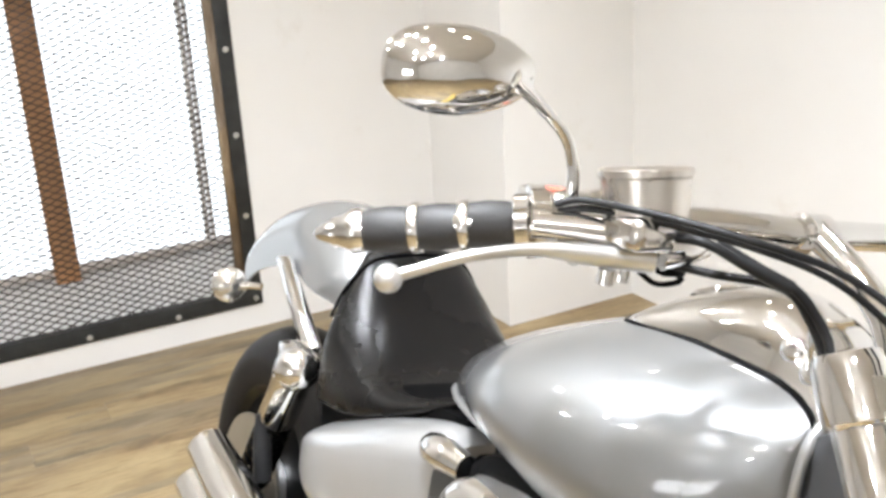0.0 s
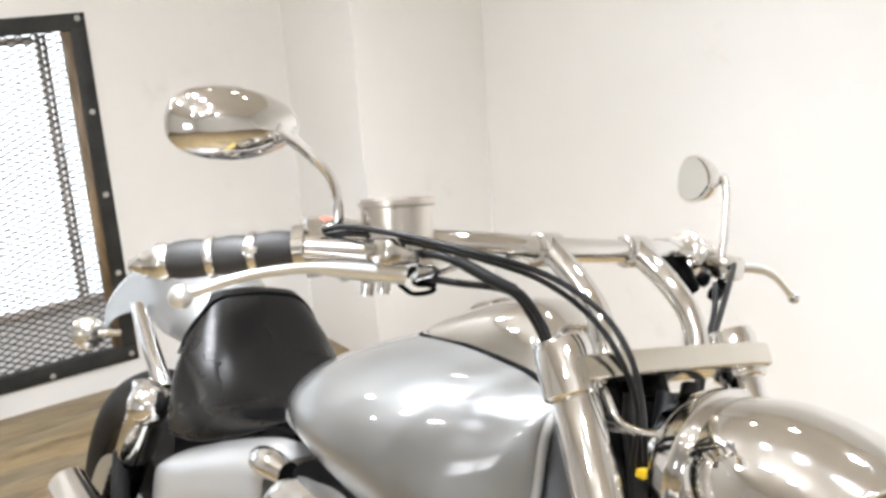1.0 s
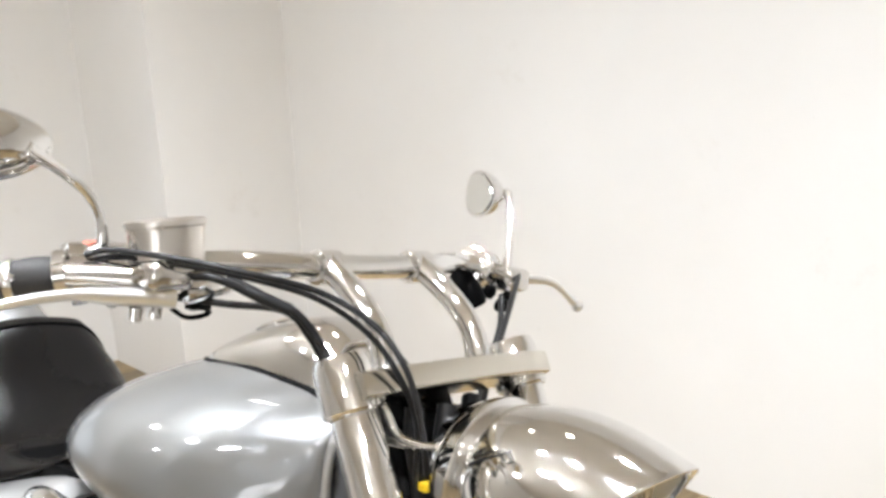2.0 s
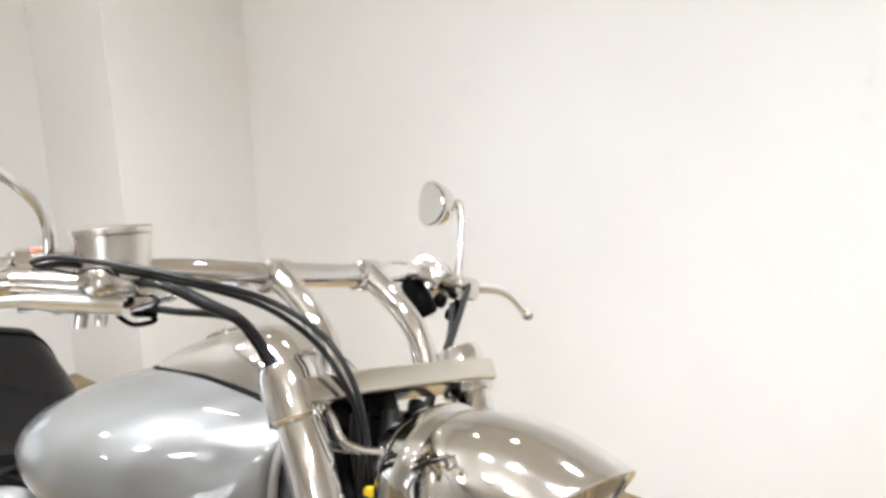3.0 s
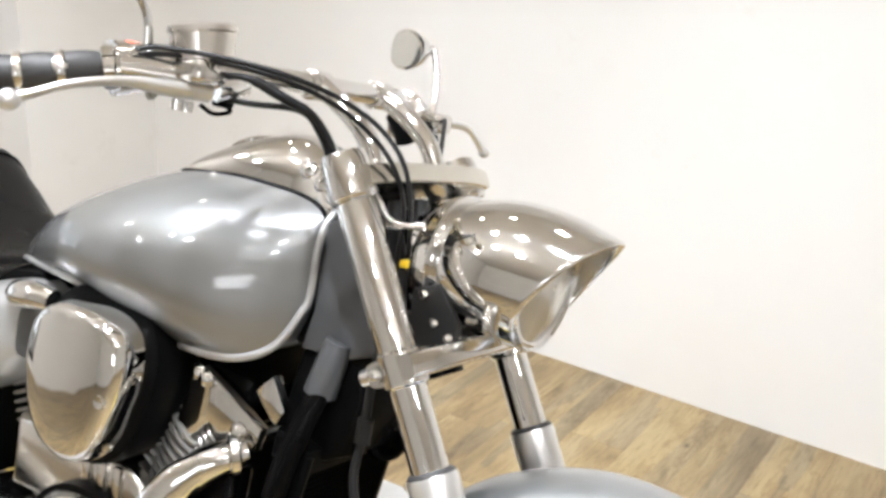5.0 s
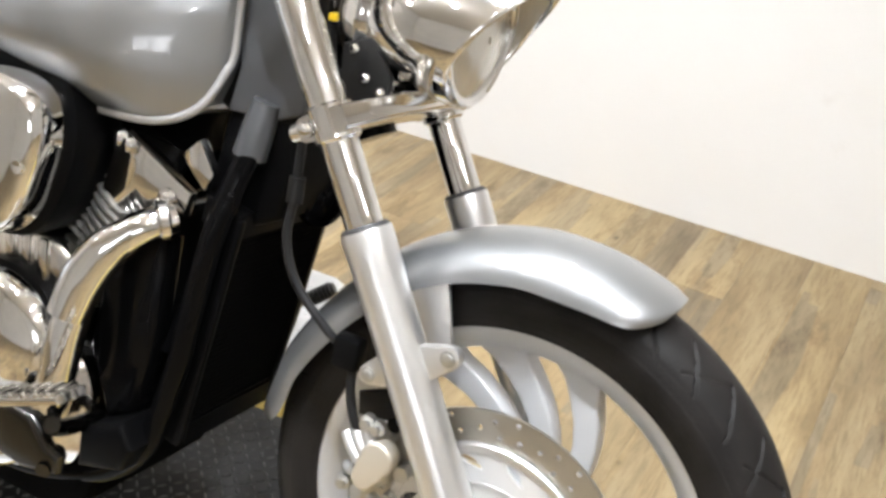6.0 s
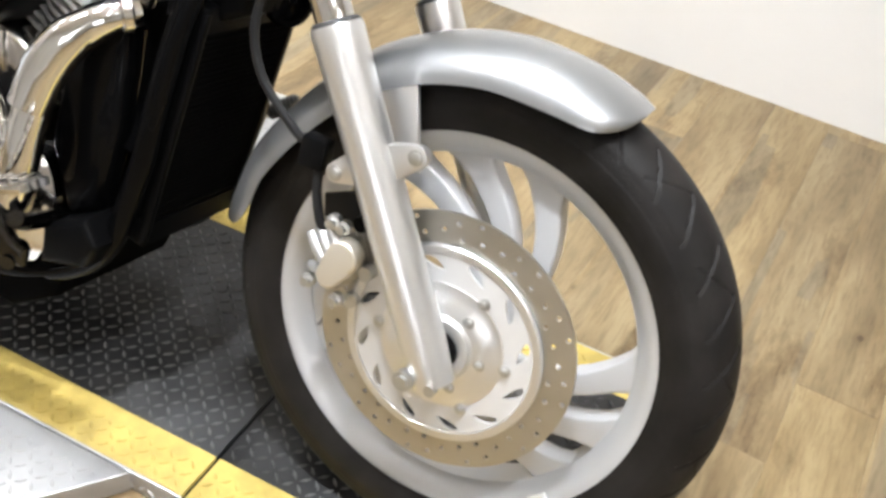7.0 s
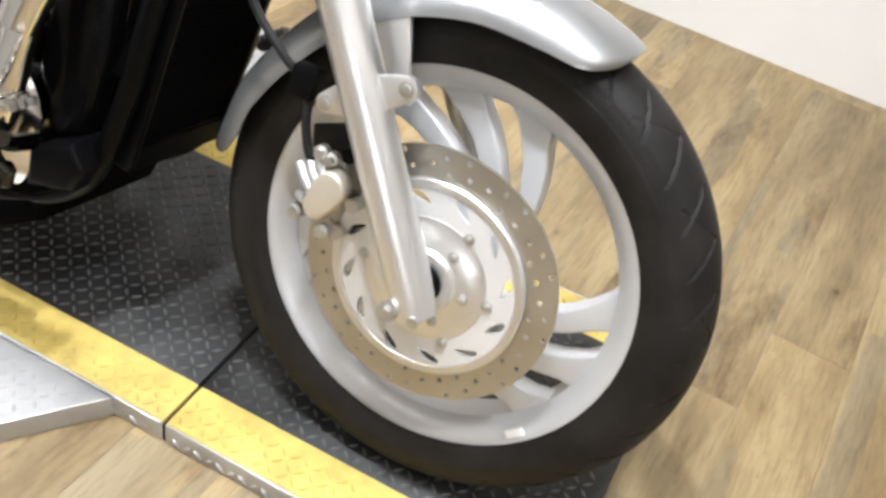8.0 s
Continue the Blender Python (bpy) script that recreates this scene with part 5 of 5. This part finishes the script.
def seat_section(u, mid, cw, hw, low):
    h, d = mid - low, hw - cw
    knots = [(0, mid), (0.55 * cw, mid - 0.015 * h), (cw, mid - 0.05 * h), (cw + 0.38 * d, mid - 0.15 * h), (cw + 0.74 * d, mid - 0.32 * h),
             (cw + 0.95 * d, mid - 0.54 * h), (hw, mid - 0.74 * h), (hw - 0.003, low + 0.06 * h), (hw - 0.014, low)]
    half = [(q.x, q.z) for q in smooth_path([Vector((y, 0, z)) for y, z in knots], 4)]
    return [Vector((u, -y, z)) for y, z in half[::-1]] + [Vector((u, y, z)) for y, z in half[1:]]


bm = B()
rings(bm, [seat_section(*r) for r in interp_rows(SEAT, 5)])
seat = part("seat", bm, VINYL, bike, "black vinyl rider seat with raised back")
bm = B()
row = min(interp_rows(SEAT, 5), key=lambda r: abs(r[0] + 1.268))
line = [Vector((q.x - 0.012 * max(0.0, 0.86 - q.z) / 0.2, q.y * 1.01, q.z + 0.001)) for q in seat_section(*row)]
tube(bm, line[13:-13:3], 0.0028, 8, 3)
part("seat_piping", bm, BLACK, seat, "gloss black seat piping")
bm = B()
edge = [seat_section(*r)[3] for r in interp_rows(SEAT, 5) if -1.29 < r[0] < -0.96]
tube(bm, [Vector((q.x, q.y - 0.001, q.z + 0.004)) for q in edge], 0.0025, 8, 2)
part("seat_seam", bm, BLACK, seat)
bm = B()
slab(bm, [(-1.32, 0.69), (-0.90, 0.745), (-0.86, 0.70), (-0.92, 0.62), (-1.30, 0.56)], -0.12, 0.12, 0.01)
part("seat_base_frame", bm, BLACK_MATT, bike, "black frame under the seat")

# rear fender, strut, rear wheel
RA = Vector((-1.59, 0, 0.31))
RF = [(-1.27, 0.770), (-1.32, 0.835), (-1.38, 0.878), (-1.46, 0.900), (-1.56, 0.892), (-1.66, 0.862), (-1.73, 0.828), (-1.79, 0.782), (-1.825, 0.740)]
bm = fender(RF[::-1], 0.114, 0.125, thick=0.004)
rf = part("rear_fender", bm, SILVER, bike, "silver painted rear fender")
for sgn in (-1, 1):
    bm = B()
    slab(bm, [(-1.515, 0.792), (-1.492, 0.800), (-1.47, 0.788), (-1.325, 0.690), (-1.335, 0.660), (-1.37, 0.672)], sgn * 0.118, sgn * 0.140, 0.005, 3)
    part("fender_strut", bm, CHROME, rf, "chrome fender strut")
    bm = B()
    tube(bm, [(-1.645, sgn * 0.105, 0.700), (-1.665, sgn * 0.125, 0.697), (-1.682, sgn * 0.150, 0.692)], 0.007, 12, 3)
    ts = part("turn_signal", bm, CHROME, rf, "chrome bullet turn signal with clear lens")
    bm = B()
    lathe(bm, [(-0.045, 0.006), (-0.035, 0.020), (-0.015, 0.031), (0.004, 0.034), (0.006, 0.032)], (-1.688, sgn * 0.154, 0.692), (0.93, sgn * 0.30, 0.15), 32)
    part("signal_shell", bm, CHROME, ts)
    bm = B()
    lathe(bm, [(0.005, 0.032), (0.012, 0.028), (0.018, 0.014), (0.020, 0.002)], (-1.688, sgn * 0.154, 0.692), (0.93, sgn * 0.30, 0.15), 32)
    part("signal_lens", bm, LENS_CLEAR, ts)
bm = B()
lathe(bm, [(0.0, 0.022), (0.012, 0.024), (0.026, 0.018), (0.032, 0.006)], (-1.775, 0, 0.780), (-0.7, 0, 0.7), 28)
part("tail_lamp", bm, RED_LENS, rf, "red tail lamp lens")
bm = B()
lathe(bm, [(-0.07, 0.195), (-0.075, 0.203), (-0.07, 0.205), (-0.05, 0.185), (0.05, 0.185), (0.07, 0.205), (0.075, 0.203), (0.07, 0.195), (0.04, 0.17), (-0.04, 0.17), (-0.07, 0.195)], RA, Y, 72, cap=False)
rw = part("rear_wheel", bm, DARK_ENGINE, bike, "dark cast rear wheel")
bm = tyre_mesh(0.312, 0.172, 0.198, 0.070, grooves=False)
bmesh.ops.translate(bm, verts=bm.verts, vec=RA)
part("tyre", bm, RUBBER, rw, "wide black rear tyre")
bm = B()
lathe(bm, [(-0.10, 0.03), (-0.09, 0.06), (0.09, 0.06), (0.10, 0.03)], RA, Y, 32)
part("hub", bm, ALU, rw)
bm = B()
lathe(bm, [(-0.052, 0.030), (-0.060, 0.180), (-0.052, 0.188), (0.052, 0.188), (0.060, 0.180), (0.052, 0.030)], RA, Y, 60)
part("wheel_web", bm, BLACK_MATT, rw, "solid dark wheel web")
for k in range(5):
    bm = B()
    a = radians(72 * k + 20)
    d = Vector((math.cos(a), 0, math.sin(a)))
    tube(bm, [RA + d * 0.05, RA + d * 0.12, RA + d * 0.18], [0.025, 0.02, 0.026], 12, 3)
    part("spoke", bm, RIM_PAINT, rw)
bm = B()
lathe(bm, [(-0.105, 0.05), (-0.108, 0.145), (-0.102, 0.145), (-0.10, 0.05)], RA, Y, 72, cap=False)
part("brake_disc", bm, STEEL, rw, "drilled rear brake disc")
for sgn in (-1, 1):
    sh = B()
    top, bot = Vector((-1.335, sgn * 0.155, 0.655)), Vector((-1.49, sgn * 0.155, 0.345))
    way = (bot - top).normalized()
    lathe(sh, [(-0.035, 0.012), (-0.030, 0.030), (0.02, 0.036), (0.028, 0.034), (0.12, 0.034), (0.135, 0.026)], top, way, 32)
    sh = part("rear_shock", sh, CHROME, bike, "chrome covered rear shock absorber")
    bm = B()
    bmesh.ops.create_uvsphere(bm, u_segments=28, v_segments=16, radius=0.037, matrix=pose(-1.302, sgn * 0.170, 0.664))
    box(bm, (-1.372, sgn * 0.160 - 0.018, 0.640), (-1.330, sgn * 0.160 + 0.018, 0.690), 0.006)
    tube(bm, [(-1.345, sgn * 0.165, 0.672), (-1.36, sgn * 0.150, 0.676)], 0.012, 14, 1)
    part("shock_cap", bm, CHROME, sh, "domed chrome shock mounting cap")
    bm = B()
    coil = []
    for k in range(9 * 12 + 1):
        a = 2 * math.pi * k / 12
        d = 0.12 + 0.17 * k / 108
        s = way.orthogonal().normalized()
        coil.append(top + way * d + 0.027 * (math.cos(a) * s + math.sin(a) * way.cross(s)))
    tube(bm, coil, 0.0055, 8, 1)
    part("coil_spring", bm, BLACK, sh, "black coil spring")
    bm = B()
    lathe(bm, [(0.10, 0.012), (0.33, 0.012), (0.335, 0.022), (0.36, 0.022)], top, way, 20)
    part("damper_rod", bm, BLACK_MATT, sh)
bm = B()
for sgn in (-1, 1):
    tube(bm, [(-1.12, sgn * 0.12, 0.34), (-1.35, sgn * 0.135, 0.32), (-1.61, sgn * 0.135, 0.31)], 0.026, 16, 3)
part("swing_arm", bm, BLACK, bike, "black swing arm")
bm = B()
slab(bm, [(-1.24, 0.60), (-1.10, 0.66), (-1.0, 0.60), (-1.05, 0.36), (-1.25, 0.33)], -0.115, 0.115, 0.01)
part("battery_box", bm, BLACK_MATT, bike, "black battery box")
bm = B()
tube(bm, [(-1.395, -0.175, 0.548), (-1.385, -0.178, 0.50), (-1.365, -0.178, 0.44)], 0.016, 14, 3)
part("rubber_bellows", bm, HOSE, bike, "black ribbed rubber boot")

# side cover
bm = B()
loops = []
SC = [(-1.262, 0.512, 0.570, 0.150), (-1.25, 0.498, 0.590, 0.172), (-1.18, 0.480, 0.628, 0.190), (-1.08, 0.500, 0.672, 0.197), (-0.98, 0.540, 0.712, 0.195), (-0.90, 0.585, 0.735, 0.188), (-0.868, 0.620, 0.722, 0.178)]
for u, lo, hi, v in interp_rows(SC, 4):
    m = (lo + hi) / 2
    loops.append([Vector((u, -v + 0.05 * abs(math.cos(a)) ** 3 - 0.0, m - (hi - lo) / 2 * math.copysign(abs(math.cos(a)) ** 0.55, math.cos(a))))
                  for a in np.linspace(0, math.pi, 17)] + [Vector((u, -v + 0.09, hi)), Vector((u, -v + 0.09, lo))])
rings(bm, loops)
part("side_cover", bm, SILVER_SIDE, bike, "silver painted side cover")

# air cleaner cover
def swell(bm, outline, steps, centre):
    """A bulging cover: a smooth closed outline shrunk towards its centre as it comes forward."""
    line = smooth_path([Vector((a, 0, b)) for a, b in outline + outline[:1]], 5)[:-1]
    for again in range(3):
        line = [(line[i - 1] + 2 * line[i] + line[(i + 1) % len(line)]) / 4 for i in range(len(line))]
    c = Vector((centre[0], 0, centre[1]))
    rings(bm, [[c + (q - c) * f + Vector((0, v, 0)) for q in line] for v, f in steps])
    return bm


bm = B()
swell(bm, [(-0.778, 0.727), (-0.747, 0.752), (-0.695, 0.760), (-0.643, 0.755), (-0.616, 0.741), (-0.605, 0.708), (-0.606, 0.671), (-0.617, 0.631), (-0.632, 0.588), (-0.661, 0.554), (-0.702, 0.546), (-0.738, 0.561),
           (-0.768, 0.597), (-0.785, 0.66)],
      [(-0.165, 0.98), (-0.170, 1.0), (-0.200, 1.0), (-0.214, 0.985), (-0.223, 0.955), (-0.229, 0.91), (-0.232, 0.84), (-0.2345, 0.60), (-0.2355, 0.30), (-0.236, 0.08)], (-0.69, 0.665))
ac = part("air_cleaner", bm, CHROME, bike, "large chrome air cleaner cover")
bm = B()
swell(bm, [(-0.800, 0.740), (-0.750, 0.772), (-0.690, 0.775), (-0.630, 0.768), (-0.602, 0.742), (-0.593, 0.708), (-0.595, 0.665), (-0.622, 0.585), (-0.662, 0.542), (-0.730, 0.530), (-0.785, 0.575), (-0.802, 0.66)],
      [(-0.10, 0.98), (-0.104, 1.0), (-0.168, 1.0), (-0.176, 0.98), (-0.178, 0.93)], (-0.69, 0.66))
part("air_cleaner_base", bm, BLACK_MATT, ac, "black air cleaner base")
bm = B()
lathe(bm, [(-0.233, 0.003), (-0.234, 0.008), (-0.231, 0.010), (-0.210, 0.010)], (-0.628, 0, 0.652), Y, 20)
part("cover_bolt", bm, CHROME, ac)
bm = B()
tube(bm, [(-0.885, -0.165, 0.712), (-0.86, -0.185, 0.728), (-0.825, -0.190, 0.735), (-0.79, -0.185, 0.735)], [0.014, 0.020, 0.020, 0.016], 18, 4)
part("intake_elbow", bm, CHROME, bike, "chrome intake elbow")

# engine
EC = Vector((-0.76, 0, 0.32))


def cylinder(name, deg, label):
    """A finned cylinder with head and rocker cover, leaning by deg from upright."""
    a = radians(deg)
    up = Vector((math.sin(a), 0, math.cos(a)))
    fw = Vector((math.cos(a), 0, -math.sin(a)))
    bm = B()
    rings(bm, [ring_pts(EC + up * d, fw, Y, 0.072, 0.088, 32, 4) for d in (0.08, 0.39)])
    cy = part(name, bm, DARK_ENGINE, bike, label)
    for k in range(18):
        bm = B()
        d = 0.13 + k * 0.0135
        s = 1.0 + 0.10 * math.sin(math.pi * k / 17)
        rings(bm, [ring_pts(EC + up * (d + o), fw, Y, 0.078 * s - q, 0.110 * s - q, 32, 5) for o, q in ((0, 0.002), (0.0012, 0), (0.0040, 0), (0.0052, 0.002))])
        part("cooling_fin", bm, FIN, cy)
    bm = B()
    rings(bm, [ring_pts(EC + up * d, fw, Y, rx, ry, 32, 5) for d, rx, ry in ((0.375, 0.075, 0.10), (0.39, 0.078, 0.105), (0.42, 0.072, 0.098), (0.440, 0.058, 0.085), (0.444, 0.04, 0.07))])
    part("rocker_cover", bm, BLACK, cy, "black rocker cover")
    return cy, up, fw


FIN = surface("machined_fin_edge", (0.34, 0.33, 0.31), rough=0.38, metal=0.8, vary=0.15)
fc, fup, ffw = cylinder("front_cylinder", 28, "finned front engine cylinder")
rc, rup, rfw = cylinder("rear_cylinder", -26, "finned rear engine cylinder")
for k in range(12):
    t = k / 11
    a = Vector((-0.650, -0.112, 0.480)).lerp(Vector((-0.611, -0.112, 0.618)), t)
    L = 0.036 + 0.022 * t
    b = a + Vector((0.83, 0, -0.40)) * L
    bm = B()
    tube(bm, [a + Vector((0, 0.03, 0.004)), a + Vector((0.003, -0.006, 0)), b + Vector((-0.004, -0.010, 0.002)), b + Vector((0.004, 0.0, 0.002)), b + Vector((0.016, 0.03, 0.014))], 0.0034, 8, 3)
    part("cooling_fin", bm, FIN, fc)
for k in range(7):
    t = k / 6
    bm = B()
    c = Vector((-0.574, -0.114, 0.580)).lerp(Vector((-0.531, -0.114, 0.630)), t)
    tube(bm, [c + Vector((-0.006, 0.004, 0.006)), c, c + Vector((0.007, 0.004, -0.008))], 0.0032, 8, 2)
    part("cooling_fin", bm, FIN, fc)
    bm = B()
    c = Vector((-0.612, -0.105, 0.628 + 0.080 * t))
    tube(bm, [c + Vector((-0.010, 0.006, 0.001)), c, c + Vector((0.010, 0.006, -0.001))], 0.0036, 8, 2)
    part("cooling_fin", bm, DARK_ENGINE, fc)
bm = B()
slab(bm, [(-0.580, 0.697), (-0.566, 0.702), (-0.537, 0.690), (-0.456, 0.650), (-0.464, 0.618), (-0.500, 0.632), (-0.524, 0.622), (-0.544, 0.632), (-0.582, 0.592), (-0.604, 0.602)], -0.122, -0.104, 0.004)
part("head_cover_plate", bm, CHROME, fc, "triangular chrome cylinder head plate")
bm = B()
slab(bm, [(-0.487, 0.692), (-0.461, 0.718), (-0.434, 0.680), (-0.446, 0.655)], -0.110, -0.092, 0.004)
part("bracket_cover", bm, CHROME, fc, "small chrome engine bracket")
for u, w in ((-0.572, 0.692), (-0.556, 0.688), (-0.490, 0.636)):
    bm = B()
    bolt(bm, (u, -0.123, w), (0, -1, 0), 0.009, 0.008)
    part("bolt", bm, CHROME, fc)
bm = B()
rings(bm, [ring_pts(Vector((-0.80, v, 0.29)), Vector((1, 0, 0)), Vector((0, 0, 1)), rx, rz, 40, 3) for v, rx, rz in
           ((-0.165, 0.12, 0.08), (-0.155, 0.20, 0.115), (-0.13, 0.225, 0.125), (0.13, 0.225, 0.125), (0.155, 0.20, 0.115))])
cc = part("crankcase", bm, CHROME_WORN, bike, "polished aluminium crankcase")
bm = B()
lathe(bm, [(-0.150, 0.100), (-0.178, 0.098), (-0.190, 0.088), (-0.194, 0.080), (-0.190, 0.074), (-0.197, 0.060), (-0.202, 0.02)], (-0.705, 0, 0.385), Y, 48)
part("clutch_cover", bm, CHROME, cc, "round polished clutch cover")
bm = B()
lathe(bm, [(-0.150, 0.108), (-0.170, 0.108), (-0.170, 0.100), (-0.150, 0.100)], (-0.705, 0, 0.385), Y, 48)
part("cover_gasket", bm, BLACK_MATT, cc)
bm = B()
slab(bm, [(-0.88, 0.540), (-0.66, 0.545), (-0.62, 0.520), (-0.60, 0.45), (-0.66, 0.44), (-0.88, 0.43)], -0.150, -0.05, 0.012, 3)
part("upper_case", bm, CHROME_WORN, cc, "polished upper engine case")
for u in (-0.72, -0.69, -0.66):
    bm = B()
    box(bm, (u - 0.008, -0.157, 0.475), (u + 0.008, -0.148, 0.535), 0.004)
    part("case_rib", bm, CHROME_WORN, cc)

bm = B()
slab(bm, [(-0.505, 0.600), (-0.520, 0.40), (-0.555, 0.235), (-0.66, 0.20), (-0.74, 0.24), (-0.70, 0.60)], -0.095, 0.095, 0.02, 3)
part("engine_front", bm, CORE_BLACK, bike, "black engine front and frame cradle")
# sump block reaches lower than the real one; its black imitates the engine's shadow
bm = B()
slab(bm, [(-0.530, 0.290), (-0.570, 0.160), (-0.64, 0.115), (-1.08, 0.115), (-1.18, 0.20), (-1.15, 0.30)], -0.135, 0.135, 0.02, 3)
part("engine_sump", bm, CORE_BLACK, bike, "black engine sump and frame cradle, extended down to stand for the shadow below")
bm = B()
slab(bm, [(-0.478, 0.585), (-0.515, 0.600), (-0.548, 0.575), (-0.578, 0.500), (-0.590, 0.40), (-0.55, 0.30), (-0.50, 0.33), (-0.482, 0.45)], -0.132, -0.090, 0.012, 3)
part("engine_side_shield", bm, BLACK, bike, "black plastic engine side shield")
bm = B()
lathe(bm, [(0.0, 0.036), (0.010, 0.038), (0.060, 0.038), (0.068, 0.034), (0.070, 0.010)], (-0.535, -0.055, 0.435), (0.75, -0.45, 0.2), 32)
part("oil_filter", bm, BLACK, bike, "round black oil filter")
bm = B()
slab(bm, [(-0.56, 0.30), (-0.490, 0.335), (-0.468, 0.30), (-0.486, 0.262), (-0.56, 0.240)], -0.170, -0.10, 0.012, 3)
part("rear_master_cylinder", bm, BLACK_MATT, bike, "black rear brake master cylinder")

# exhaust
bm = B()
tube(bm, [(-0.480, -0.115, 0.612), (-0.498, -0.140, 0.602), (-0.520, -0.155, 0.582), (-0.545, -0.170, 0.545), (-0.562, -0.180, 0.500), (-0.572, -0.190, 0.440), (-0.583, -0.198, 0.350), (-0.630, -0.205, 0.262), (-0.76, -0.215, 0.225),
          (-1.0, -0.225, 0.245), (-1.25, -0.240, 0.300)], [0.020, 0.022, 0.024, 0.025, 0.024, 0.024, 0.024, 0.025, 0.026, 0.027, 0.03], 24, 6)
ex = part("exhaust_header", bm, CHROME, bike, "polished chrome front exhaust header")
bm = B()
tube(bm, [(-0.508, -0.156, 0.594), (-0.532, -0.172, 0.566), (-0.553, -0.186, 0.523), (-0.566, -0.196, 0.470)], [0.020, 0.027, 0.029, 0.026], 22, 5, 0.8)
part("heat_shield", bm, CHROME, ex, "chrome heat shield")
bm = B()
lathe(bm, [(0, 0.020), (0.004, 0.029), (0.014, 0.029), (0.018, 0.023)], (-0.484, -0.120, 0.610), (-0.6, -0.7, -0.2), 28)
part("exhaust_flange", bm, CHROME_WORN, ex, "polished exhaust flange")
for w, v0, dz in ((0.50, -0.250, 0.0), (0.435, -0.265, -0.075)):
    bm = B()
    a, b = Vector((-0.80, -0.225, w - 0.17 + dz * 0.2)), Vector((-1.445, v0, w - 0.025))
    way = (b - a).normalized()
    L = (b - a).length
    lathe(bm, [(0, 0.030), (0.10, 0.038), (L - 0.10, 0.040), (L - 0.02, 0.036), (L, 0.036), (L, 0.031), (L - 0.05, 0.030)], a, way, 36)
    part("silencer", bm, CHROME, ex, "straight chrome silencer pipe")

# rider controls near the deck
pegb = B()
tube(pegb, [(-0.56, -0.13, 0.30), (-0.555, -0.20, 0.315), (-0.55, -0.225, 0.33)], 0.012, 12, 3)
pegb = part("brake_pedal_arm", pegb, PEG_METAL, bike, "dull alloy brake pedal arm")
bm = B()
slab(bm, [(-0.600, 0.376), (-0.474, 0.428), (-0.470, 0.418), (-0.600, 0.362)], -0.298, -0.250, 0.004)
pd = part("brake_pedal", bm, CHROME_WORN, pegb, "ribbed chrome brake pedal")
for k in range(6):
    bm = B()
    box(bm, (-0.592 + k * 0.020, -0.297, 0.376 + k * 0.0083), (-0.583 + k * 0.020, -0.251, 0.386 + k * 0.0083), 0.003)
    part("pedal_rib", bm, CHROME_WORN, pegb)
bm = B()
slab(bm, [(-0.640, 0.338), (-0.578, 0.335), (-0.546, 0.302), (-0.525, 0.296), (-0.529, 0.269), (-0.593, 0.254), (-0.650, 0.262)], -0.235, -0.215, 0.008, 3)
part("footpeg_mount", bm, PEG_METAL, bike, "polished footpeg mount")
bm = B()
tube(bm, [(-0.560, -0.20, 0.280), (-0.552, -0.222, 0.274), (-0.545, -0.240, 0.272)], 0.010, 12, 3)
part("peg_bolt", bm, PEG_METAL, bike)
lp = B()
tube(lp, [(-0.60, 0.14, 0.36), (-0.53, 0.20, 0.375), (-0.494, 0.245, 0.397)], 0.007, 10, 3)
lp = part("gear_lever", lp, CHROME, bike, "chrome gear lever")
bm = B()
lathe(bm, [(0, 0.011)] + [(0.004 + 0.007 * k + o, r) for k in range(7) for o, r in ((0, 0.0135), (0.004, 0.0135), (0.005, 0.0115))] + [(0.056, 0.010)], (-0.494, 0.245, 0.397), (0.62, 0.30, 0.50), 18)
part("lever_rubber", bm, GRIP, lp, "ribbed black rubber toe piece")
bm = B()
tube(bm, [(-0.72, 0.15, 0.23), (-0.72, 0.23, 0.10), (-0.73, 0.283, -0.062)], 0.012, 12, 4)
part("side_stand", bm, BLACK, bike, "black side stand")

# ---- floor boards ----
rng = random.Random(7)
PW, PL = 0.152, 1.22
bm = B()
box(bm, (-PW / 2 + 0.0002, -PL / 2 + 0.0002, -0.006), (PW / 2 - 0.0002, PL / 2 - 0.0002, 0.0), 0.0005, seg=1)
bmesh.ops.recalc_face_normals(bm, faces=bm.faces)
plank_mesh = bpy.data.meshes.new("plank")
bm.to_mesh(plank_mesh)
bm.free()
plank_mesh.materials.append(FLOOR_WOOD)
for i in range(int((XE - XW) / PW) + 1):
    x = XW + (i + 0.5) * PW
    off = rng.random() * PL
    for j in range(-1, int((YR - YB) / PL) + 1):
        y = YB + off + (j + 0.5) * PL
        part("plank", plank_mesh, None, floor, at=pose(x, y, rng.uniform(-0.0003, 0.0003), 0, 0, 180 * rng.randint(0, 1)))
